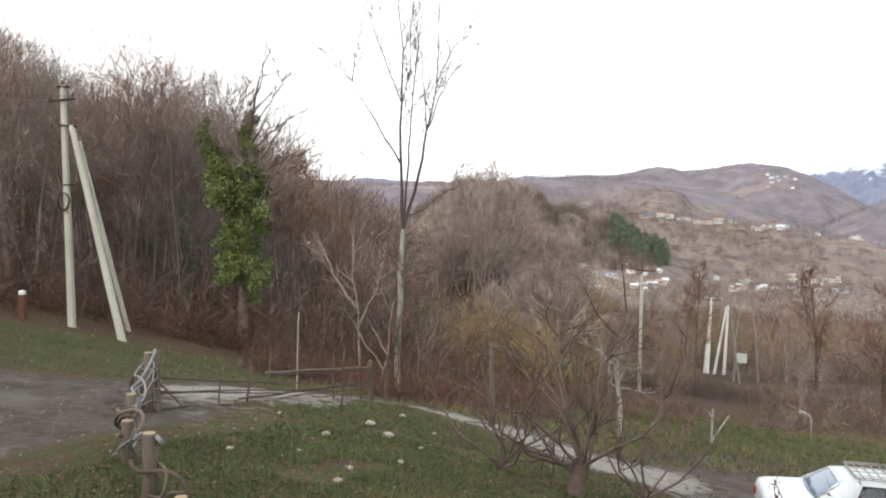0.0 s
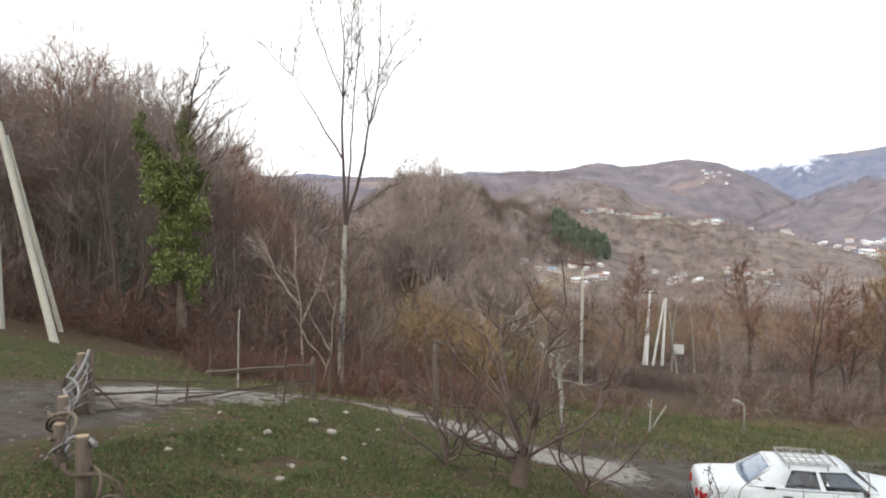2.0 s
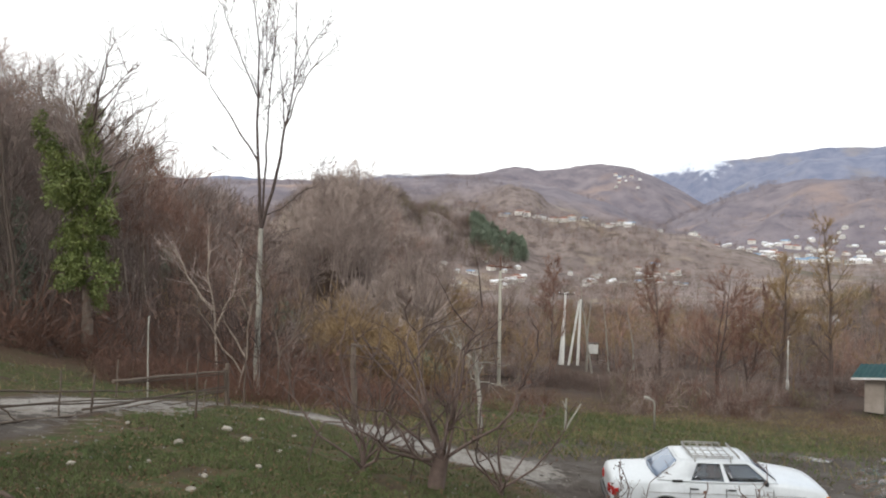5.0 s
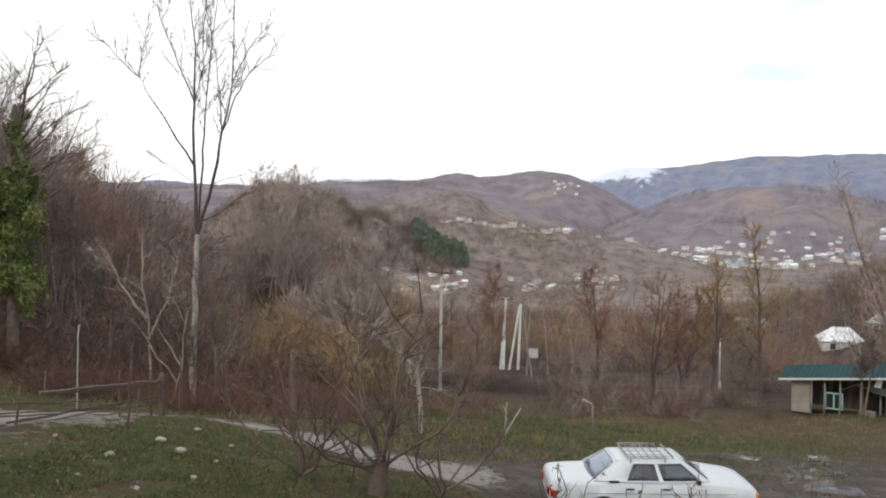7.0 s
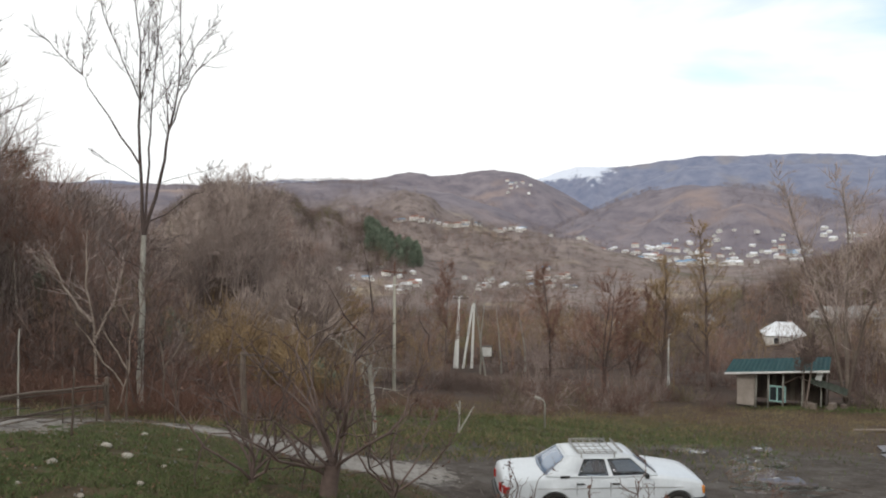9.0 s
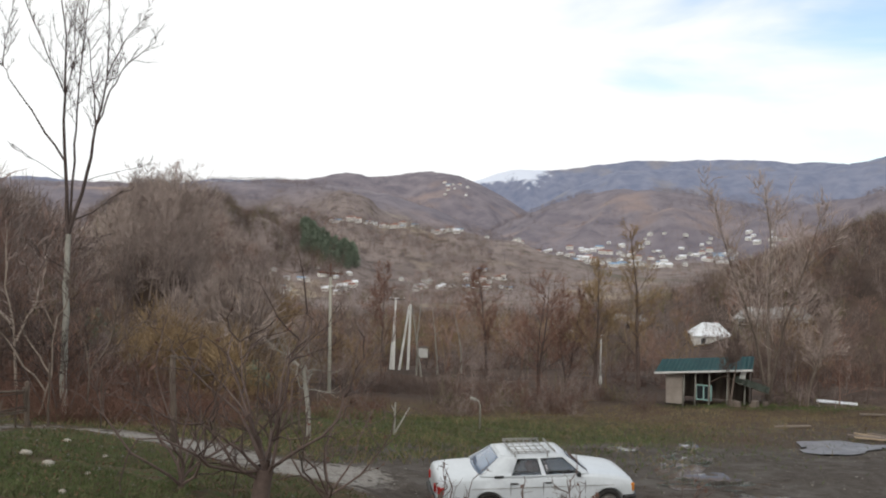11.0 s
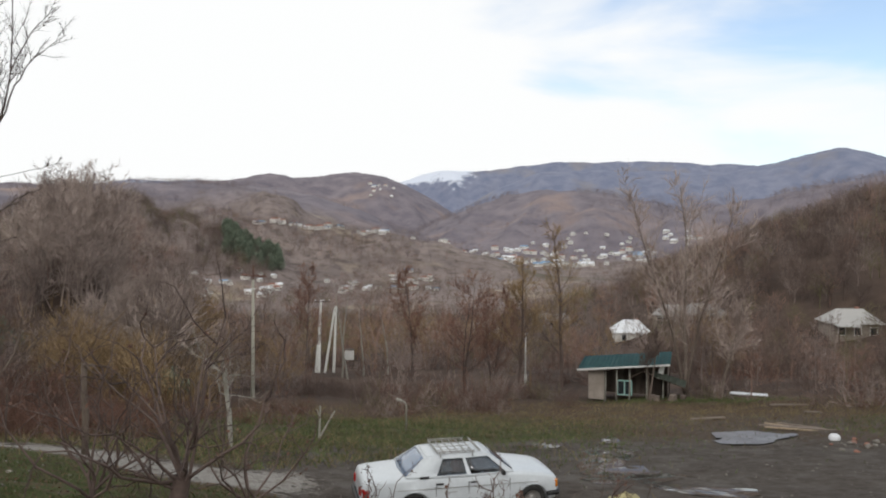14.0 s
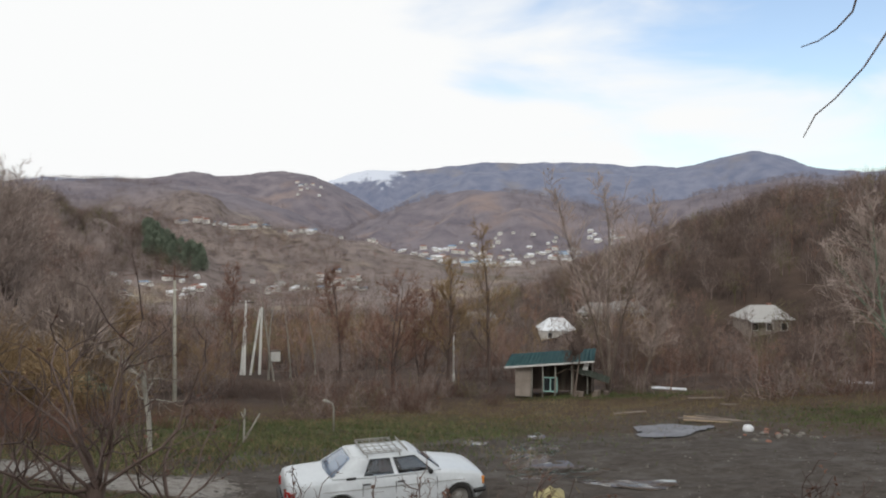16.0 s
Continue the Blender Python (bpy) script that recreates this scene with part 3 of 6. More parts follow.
def puff(seed, n, w, low=0.28, wide=0.34, limbs=4):
    """A far leafless tree: stem, a few limbs and a round haze of twigs."""
    rng = np.random.RandomState(seed)
    rows, fine = [(0, 0, -0.05, rng.randn() * 0.03, rng.randn() * 0.03, 0.62, 0.016, 0.008)], []
    for k in range(limbs):
        a, z0 = k * 2.4 + rng.rand(), low * (0.8 + 0.8 * rng.rand())
        rows.append((0, 0, z0, math.cos(a) * wide * 0.7, math.sin(a) * wide * 0.7, z0 + 0.25 + 0.2 * rng.rand(), 0.008, 0.003))
    mid = np.array((0, 0, (1 + low) / 2))
    half = np.array((wide, wide, (1 - low) / 2))
    for _ in range(n):
        d = rng.randn(3)
        d /= np.linalg.norm(d)
        p = mid + d * half * (0.25 + 0.65 * rng.rand() ** 0.6)
        way = d * 0.7 + rng.randn(3) * 0.35 + np.array((0, 0, 0.55))
        fine.append((*p, *(p + way / np.linalg.norm(way) * (0.10 + 0.16 * rng.rand())), w * (0.6 + 0.8 * rng.rand())))
    return joined(prisms(rows, 3), slivers(fine))


LIGHT = [joined(*bare_tree(51 + k, 1.0, 0.011, 10, 5, 8, 0.18 + 0.05 * (k % 3), 0.72 + 0.12 * (k % 3), 0.38, 0.0017, 0.07, 1 + (k > 3), 3, 0.05, 0.55, 0.36)) for k in range(6)]
CROWN = [joined(*bare_tree(61 + k, 1.0, 0.010, 11, 5, 8, 0.3, 0.62, 0.34, 0.0019, 0.05, 1 + (k % 2), 3, 0.08, 0.5, 0.4)) for k in range(4)]
ROUND = [puff(71 + k, 170, 0.0032, 0.22 + 0.05 * (k % 3), 0.36, 7) for k in range(5)]
DOMED = [puff(81 + k, 60, 0.0062, 0.25, 0.38, 4) for k in range(4)]
DISTANT = [puff(91 + k, 22, 0.014, 0.22, 0.42, 1) for k in range(4)]


def woods(name, archetypes, places, dyes, category, seed):
    """Woods of several hues: each tree takes one of the dyes (material, share, label)."""
    rng = np.random.RandomState(seed + 900)
    places = np.asarray(places, float)
    share = np.cumsum([d[1] for d in dyes])
    pick = np.searchsorted(share / share[-1], rng.rand(len(places)))
    for k, (material, _, label) in enumerate(dyes):
        if (pick == k).any():
            strewn(name, archetypes, places[pick == k], material, label, category, seed + k)


BRUSH = [brush(111 + k, 1.0, 15, 12, 0.0055, 0.75) for k in range(4)]

clear_of_poles = lambda az, d: not (18.4 < az < 23.2 and d < 86) and not (13.6 < az < 15.4 and d < 60) and not (38.0 < az < 46.5 and d < 64)
DYES_WOOD = ((M_WOODS, 5, "grey-brown leafless trees"), (M_WOODS_RED, 2, "russet leafless trees"), (M_TWIG, 3, "pale grey leafless trees"), (M_WOODS_DARK, 3, "dark brown leafless trees"))
DYES_SLOPE = ((M_WOODS, 4, "grey-brown leafless saplings below the yard"), (M_WOODS_RED, 2.2, "russet leafless saplings below the yard"), (M_OCHRE, 2, "saplings with dry ochre leaves below the yard"), (M_WOODS_DARK, 4, "dark leafless saplings below the yard"), (M_OLIVE, 1.0, "mossy olive saplings below the yard"))
# mostly the darkened woods colour, standing in for shade on this hill
DYES_RIDGE = ((M_WOODS_DARK, 6, "dark bare woods covering the hill across"), (M_WOODS, 2.5, "grey-brown woods covering the hill across"), (M_WOODS_RED, 1.0, "russet woods covering the hill across"), (M_OLIVE, 0.8, "mossy olive woods covering the hill across"))
DYES_VALLEY = ((M_WOODS, 4, "bare woods on the valley sides"), (M_WOODS_DARK, 3, "dark bare woods on the valley sides"), (M_WOODS_RED, 1, "russet bare woods on the valley sides"), (M_OLIVE, 0.6, "olive bare woods on the valley sides"))
DYES_FAR = ((M_HAZY_WOODS, 4, "far bare woods on the hills"), (M_WOODS, 1, "far brown woods on the hills"))
no_house = lambda az, d: not (53.3 < az < 58.6 and 96 < d < 128)
woods("backing_woods", ROUND, scatter(420, -42, -3, 75, 150, 9, 13, 2), DYES_WOOD, "woods", 2)
woods("understory", LIGHT, scatter(150, -40, 0, 37, 60, 3.0, 7.5, 21, lambda az, d: not (-17.3 < az < -12.2 and d < 42)), ((M_WOODS_DARK, 4, "dark saplings under the edge of the wood"), (M_WOODS_RED, 2, "russet saplings under the edge of the wood"), (M_WOODS, 2, "grey saplings under the edge of the wood")), "thicket", 21)
woods("knoll_woods", CROWN, scatter(60, -0.6, 6.2, 100, 135, 11.5, 15.0, 3) + scatter(50, -4, 8.5, 95, 150, 8.0, 11.0, 4), ((M_WOODS, 3, "grey leafless trees crowning a knoll"), (M_TWIG, 4, "pale grey leafless trees crowning a knoll")), "woods", 3)
woods("knoll_side_woods", ROUND, scatter(260, 2, 11, 140, 265, 7, 10.0, 23, lambda az, d: d > 40 + 14 * az), DYES_WOOD, "woods", 23)
woods("pine_spur_woods", DOMED, scatter(1300, -2, 15.5, 545, 640, 8, 11.5, 52), ((M_WOODS_DARK, 4, "dark bare woods on a far spur"), (M_WOODS, 3, "brown bare woods on a far spur"), (M_OLIVE, 1, "olive bare woods on a far spur")), "woods", 52)
woods("hollow_thicket", LIGHT, scatter(150, -9, 17, 42, 92, 2.6, 7.0, 5, lambda az, d: d > 46 + 0.5 * az and clear_of_poles(az, d)), DYES_SLOPE, "thicket", 5)
woods("hollow_trees", ROUND, scatter(160, -6, 17, 70, 150, 4, 8, 51, clear_of_poles), DYES_WOOD, "woods", 51)
woods("slope_trees", LIGHT, scatter(250, 12, 50, 60, 170, 3.0, 8.5, 6, lambda az, d: clear_of_poles(az, d) and not (39.5 < az < 45 and 95 < d < 150)), DYES_SLOPE, "woods", 6)
woods("slope_copse", ROUND, scatter(620, 11, 50, 85, 260, 4.0, 8.5, 26, lambda az, d: clear_of_poles(az, d) and not (39.5 < az < 49 and 95 < d < 150)), DYES_SLOPE, "woods", 26)
woods("slope_thicket", BRUSH, scatter(360, 12, 62, 52, 115, 1.0, 3.6, 7, clear_of_poles, 0.12), ((M_WOODS, 3, "brown bare thicket below the yard"), (M_WOODS_DARK, 3, "dark bare thicket below the yard"), (M_BRUSH, 2, "red-brown bare thicket below the yard")), "thicket", 7)
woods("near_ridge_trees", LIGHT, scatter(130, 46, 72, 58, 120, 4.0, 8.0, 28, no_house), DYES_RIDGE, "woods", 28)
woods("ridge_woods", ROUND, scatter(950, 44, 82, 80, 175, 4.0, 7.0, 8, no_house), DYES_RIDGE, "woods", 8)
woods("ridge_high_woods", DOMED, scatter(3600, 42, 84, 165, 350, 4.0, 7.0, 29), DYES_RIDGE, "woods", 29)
woods("valley_woods", DOMED, scatter(3200, -12, 60, 150, 680, 4, 8, 9, lambda az, d: not (9 < az < 29 and 380 < d < 645) and not (28 < az < 50 and d > 560), 0.008), DYES_VALLEY, "woods", 9)
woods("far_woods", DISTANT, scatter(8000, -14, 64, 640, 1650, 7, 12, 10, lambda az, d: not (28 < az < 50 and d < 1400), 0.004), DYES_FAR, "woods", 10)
woods("spur_woods", DISTANT, scatter(1500, 0, 15, 600, 725, 5, 8, 37) + scatter(1900, 12, 31, 400, 715, 3.5, 7.0, 38, None, 0.012), DYES_VALLEY, "woods", 37)
woods("village_trees", DISTANT, scatter(1100, 9, 30, 380, 690, 3.0, 6.5, 33) + scatter(2200, 28, 50, 560, 1400, 4.0, 8.5, 34), DYES_VALLEY, "woods", 33)
strewn("roof_side_trees", LIGHT, scatter(50, 43.0, 53.0, 92, 140, 3.5, 6.5, 41), M_WOODS_DARK, "bare trees on the slope beside the houses", "woods", 41)
strewn("house_scrub", BRUSH, scatter(60, 39.5, 45.5, 116, 138, 1.5, 3.2, 35) + scatter(60, 53.2, 59.2, 100, 117, 1.5, 3.0, 36), M_WOODS, "scrub growing in front of the houses", "thicket", 35)
strewn("lane_thicket", BRUSH, scatter(220, -38, 4, 33.5, 46, 0.8, 3.2, 12, lambda az, d: True, 0.1), M_BRUSH, "red-brown bramble thicket along the wood's edge", "thicket", 12)
# darkened colour here stands in for the shade inside the wood
strewn("wood_edge_scrub", BRUSH, scatter(200, -38, 4, 34, 52, 1.2, 4.5, 32), M_WOODS_DARK, "dark brown scrub along the wood's edge", "thicket", 32)
strewn("ochre_thicket", BRUSH, scatter(110, 1, 10, 44, 66, 2.0, 5.0, 13), M_OCHRE, "ochre thicket with some dry leaves left", "thicket", 13)
strewn("ochre_shrubs", ROUND, scatter(44, 1.0, 8.0, 42, 52, 2.8, 5.6, 53), M_OCHRE, "rounded shrubs with dry ochre leaves in the hollow", "thicket", 53)
strewn("grey_shrubs", ROUND, scatter(16, 6.5, 10.5, 50, 60, 5.0, 7.5, 54), M_TWIG, "rounded pale grey leafless shrubs in the hollow", "thicket", 54)
strewn("lane_brambles", BRUSH, scatter(120, -14, 3, 27.5, 34, 0.6, 1.8, 55, lambda az, d: lane_field(*[np.atleast_1d(v) for v in polar(az, d)])[0] < 0.05), M_BRUSH, "red-brown brambles behind the gate", "thicket", 55)
strewn("low_thicket", BRUSH, scatter(190, -3, 19, 27, 46, 0.4, 1.7, 14, lambda az, d: d > 27 + 0.2 * az and (az < 9 or d > 38) and not (0.4 < az < 2.5 and d < 44), 0.2), M_BRUSH, "low red-brown brambles beyond the lane", "thicket", 14)
strewn("pole_foot_scrub", BRUSH, scatter(60, 17.5, 24, 60, 69, 0.8, 2.0, 31), M_WOODS_DARK, "low scrub round the feet of the poles", "thicket", 31)
woods("yard_edge_thicket", BRUSH, scatter(230, 18, 68, 44, 64, 0.8, 2.6, 15, lambda az, d: clear_of_poles(az, d) and d > 44 + 0.25 * abs(az - 24), 0.15), ((M_WOODS_DARK, 3, "dark brown scrub along the yard's far edge"), (M_BRUSH, 2, "red-brown scrub along the yard's far edge"), (M_WOODS, 1.5, "grey-brown scrub along the yard's far edge"), (M_OLIVE, 1.2, "mossy olive scrub along the yard's far edge")), "thicket", 15)


# ---- utility poles, fence and gate by the lane ----
def concrete_pole(name, base, top, w0=0.23, w1=0.15, parent=None, material=None):
    """A tapered square concrete post between two points (local)."""
    b, t = Vector(base), Vector(top)
    d = (t - b).normalized()
    a = d.cross(Vector((0, 1, 0))).normalized()
    c = d.cross(a)
    bm = bmesh.new()
    rings = []
    for k in range(6):
        f = k / 5
        w = (w0 + (w1 - w0) * f) / 2
        p = b + (t - b) * f
        ring = []
        for u, v in ((-1, -0.7), (-0.7, -1), (0.7, -1), (1, -0.7), (1, 0.7), (0.7, 1), (-0.7, 1), (-1, 0.7)):
            ring.append(bm.verts.new(p + a * u * w + c * v * w))
        rings.append(ring)
    for r0, r1 in zip(rings, rings[1:]):
        for k in range(8):
            bm.faces.new((r0[k], r0[(k + 1) % 8], r1[(k + 1) % 8], r1[k]))
    bm.faces.new(rings[0][::-1])
    bm.faces.new(rings[-1])
    return part(name, bm, material or M_CONC, parent)


def insulator(parent, x, y, z, h=0.16, material=None):
    bm = tube_bm([(x, y, z), (x, y, z + h * 0.5)], 0.012, 6)
    pin = part("pin", bm, M_STEEL, parent)
    bm = tube_bm([(x, y, z + h * 0.35), (x, y, z + h * 0.5), (x, y, z + h * 0.55), (x, y, z + h * 0.8), (x, y, z + h)], [0.05, 0.055, 0.035, 0.042, 0.02], 10)
    return part("insulator", bm, material or M_BROWN_PORC, parent), pin


def lane_pole():
    x, y = polar(-25.85, 32)
    z = gz(x, y)
    ob = empty("utility_pole", x, y, z, 0, "weathered concrete utility pole with a bracing strut and steel crossarm", "utility pole")
    concrete_pole("post", (0, 0, -0.2), (-0.30, 0, 9.05), 0.25, 0.17, ob)
    for name, dz in (("strut", 0), ("strut", 1)):
        if dz == 0:
            sx, sy = polar(-22.7, 30.6)
            concrete_pole(name, (sx - x, sy - y, gz(sx, sy) - z - 0.1), (0.06, -0.08, 7.55), 0.24, 0.17, ob)
        else:
            sx, sy = polar(-22.3, 33.6)
            concrete_pole(name, (sx - x, sy - y, gz(sx, sy) - z - 0.1), (0.25, 0.12, 7.0), 0.16, 0.12, ob)
    arm = part("crossarm", box_bm((1.0, 0.09, 0.08), (-0.28, -0.12, 8.5), Euler((0, radians(-5), 0)).to_matrix(), 0.01), M_STEEL, ob)
    for k in (-0.42, 0.42):
        insulator(arm, -0.28 + k, -0.12, 8.53 + k * 0.09)
    part("cap_bracket", box_bm((0.42, 0.2, 0.06), (-0.3, 0, 9.0), None, 0.01), M_STEEL, ob)
    insulator(ob, -0.31, 0, 9.05, 0.2)
    part("clamp", box_bm((0.62, 0.26, 0.06), (-0.12, -0.02, 7.55), Euler((0, radians(4), 0)).to_matrix(), 0.01), M_STEEL, ob)
    part("clamp", box_bm((0.34, 0.24, 0.05), (-0.1, 0, 5.35), None, 0.01), M_STEEL, ob)
    bm = bmesh.new()
    for k in range(5):
        c = Vector((-0.2 + 0.01 * k, -0.2 - 0.015 * k, 4.75 - 0.01 * k))
        ring = [c + Vector((math.cos(a) * (0.19 + 0.008 * k), 0.02 * math.sin(3 * a), math.sin(a) * (0.30 + 0.01 * k))) for a in np.linspace(0, math.tau, 25)]
        add_tube(bm, ring, 0.016, 5)
    part("cable_coil", bm, M_STEEL, ob, "coil of black cable hung on the post")
    return ob


lane_pole()


def wires():
    """Overhead lines that leave the lane pole along the lane."""
    x, y = polar(-25.85, 32)
    z = gz(x, y) + 8.62
    for k, (dx, end) in enumerate((((-0.7), polar(-60, 46)), ((0.14), polar(-58, 46)))):
        p0, p1 = Vector((x + dx, y - 0.12, z + dx * 0.09)), Vector((end[0], end[1], z + 1.5))
        pts = [p0 + (p1 - p0) * f - Vector((0, 0, 1.6 * f * (1 - f))) for f in np.linspace(0, 1, 16)]
        tagged(part("overhead_wire", tube_bm(pts, 0.008, 4), M_STEEL), "dark sagging overhead wire tied to a pole", "wire", "overhead wires")


wires()


def pole_far():
    x, y = polar(14.57, 60)
    z = gz(x, y)
    ob = empty("utility_pole", x, y, z, 0, "slender grey utility pole with a rusty red crossarm", "utility pole")
    concrete_pole("post", (0, 0, -0.2), (0.05, 0, 9.0), 0.26, 0.17, ob)
    part("top_spike", tube_bm([(0.05, 0, 8.9), (0.06, 0, 10.1)], 0.04, 6), M_RUST, ob)
    arm = part("crossarm", box_bm((1.95, 0.10, 0.10), (0.05, -0.1, 9.3), Euler((0, radians(4), 0)).to_matrix(), 0.01), M_RUST, ob, "rusty red crossarm")
    for k in (-0.85, 0.85):
        insulator(arm, 0.05 + k, -0.1, 9.34 - k * 0.07)
    part("bracket", box_bm((0.4, 0.2, 0.08), (0.05, -0.05, 8.3), None, 0.01), M_WHITE, ob)


pole_far()


def braced_poles():
    x, y = polar(19.6, 84.0)
    z = gz(x, y)
    ob = empty("utility_pole", x, y, z, -19, "pair of pale concrete poles braced against each other", "utility pole")
    ob.scale = (1.1, 1.1, 1.0)
    concrete_pole("post", (-0.45, 0, -0.3), (-0.25, 0, 7.9), 0.28, 0.2, ob, M_WHITE)
    concrete_pole("post", (1.0, 0, -0.3), (1.25, 0, 7.2), 0.28, 0.2, ob, M_WHITE)
    concrete_pole("strut", (0.1, -0.3, -0.3), (1.1, 0, 7.0), 0.24, 0.18, ob, M_WHITE)
    concrete_pole("strut", (-0.75, 0.4, -0.3), (-0.3, 0.1, 6.6), 0.24, 0.18, ob, M_WHITE)
    arm = part("crossarm", box_bm((1.5, 0.08, 0.08), (-0.1, -0.1, 7.75), None, 0.01), M_STEEL, ob)
    for k in (-0.7, 0.1, 0.7):
        insulator(arm, -0.1 + k, -0.1, 7.78, 0.24, M_PORC)
    bx, by = polar(21.5, 89.8)
    box = empty("transformer_cabinet", bx, by, gz(bx, by), -20, "rusting white steel electric cabinet on short legs", "cabinet")
    part("body", box_bm((1.05, 0.8, 1.15), (0, 0, 1.75), None, 0.03), M_WHITE, box)
    part("door", box_bm((0.46, 0.03, 0.95), (-0.25, -0.42, 1.75), None, 0.01), M_WHITE, box)
    part("door", box_bm((0.46, 0.03, 0.95), (0.25, -0.42, 1.75), None, 0.01), M_WHITE, box)
    part("roof", box_bm((1.2, 0.95, 0.06), (0, 0, 2.36), None, 0.01), M_STEEL, box)
    for sx in (-0.45, 0.45):
        for sy in (-0.33, 0.33):
            part("leg", box_bm((0.08, 0.08, 1.6), (sx, sy, 0.5), None, 0.01), M_STEEL, box)


braced_poles()


def short_posts():
    x, y = polar(34.7, 71.0)
    z = gz(x, y)
    ob = empty("marker_pole", x, y, z, 0, "white-painted slender pole with a pale base", "pole")
    part("post", tube_bm([(0, 0, -0.2), (0, 0, 4.56)], [0.075, 0.06], 10), M_WHITE, ob)
    part("base", tube_bm([(0, 0, 0), (0, 0, 0.4), (0, 0, 0.7), (0, 0, 0.85)], [0.13, 0.16, 0.13, 0.07], 8), M_WHITE, ob)
    part("cap", box_bm((0.28, 0.1, 0.1), (0.08, 0, 4.58), None, 0.01), M_WHITE, ob)
    x, y = polar(26.0, 35.6)
    z = gz(x, y)
    ob = empty("hydrant_post", x, y, z, 0, "thin pale standpipe with a bent hooded top", "standpipe")
    part("pipe", tube_bm([(0, 0, -0.1), (0, 0, 1.15), (-0.06, 0, 1.35), (-0.25, 0, 1.45), (-0.38, 0, 1.48)], 0.04, 8), M_PALE, ob)
    part("hood", box_bm((0.3, 0.2, 0.12), (-0.36, 0, 1.5), Euler((0, radians(20), 0)).to_matrix(), 0.04), M_PALE, ob)
    x, y = polar(-28.8, 32.5)
    ob = empty("boundary_post", x, y, gz(x, y), 0, "short dark red post with a white top", "post")
    part("post", box_bm((0.24, 0.24, 0.95), (0, 0, 0.4), None, 0.02), M_RUST, ob)
    part("cap", box_bm((0.2, 0.2, 0.16), (0, 0, 0.95), None, 0.02), M_WHITE, ob)
    x, y = polar(3.82, 21.5)
    ob = empty("wooden_post", x, y, gz(x, y), 0, "old grey wooden post beside the lane", "post")
    part("post", tube_bm([(0, 0, -0.1), (0.02, 0, 0.9), (-0.02, 0, 1.7), (0.0, 0, 2.35)], [0.1, 0.09, 0.085, 0.075], 8), M_WOOD_OLD, ob)
    part("nailed_board", box_bm((0.3, 0.05, 0.07), (0.1, -0.1, 2.3), Euler((0, radians(8), 0)).to_matrix(), 0.01), M_WOOD_OLD, ob)


short_posts()


def crooked(a, b, r, rng, n=6, wob=0.03):
    a, b = Vector(a), Vector(b)
    pts = [a + (b - a) * (k / n) + Vector((rng.uniform(-wob, wob), rng.uniform(-wob, wob), rng.uniform(-wob, wob))) for k in range(n + 1)]
    return pts, [r * (1 - 0.3 * k / n) for k in range(n + 1)]


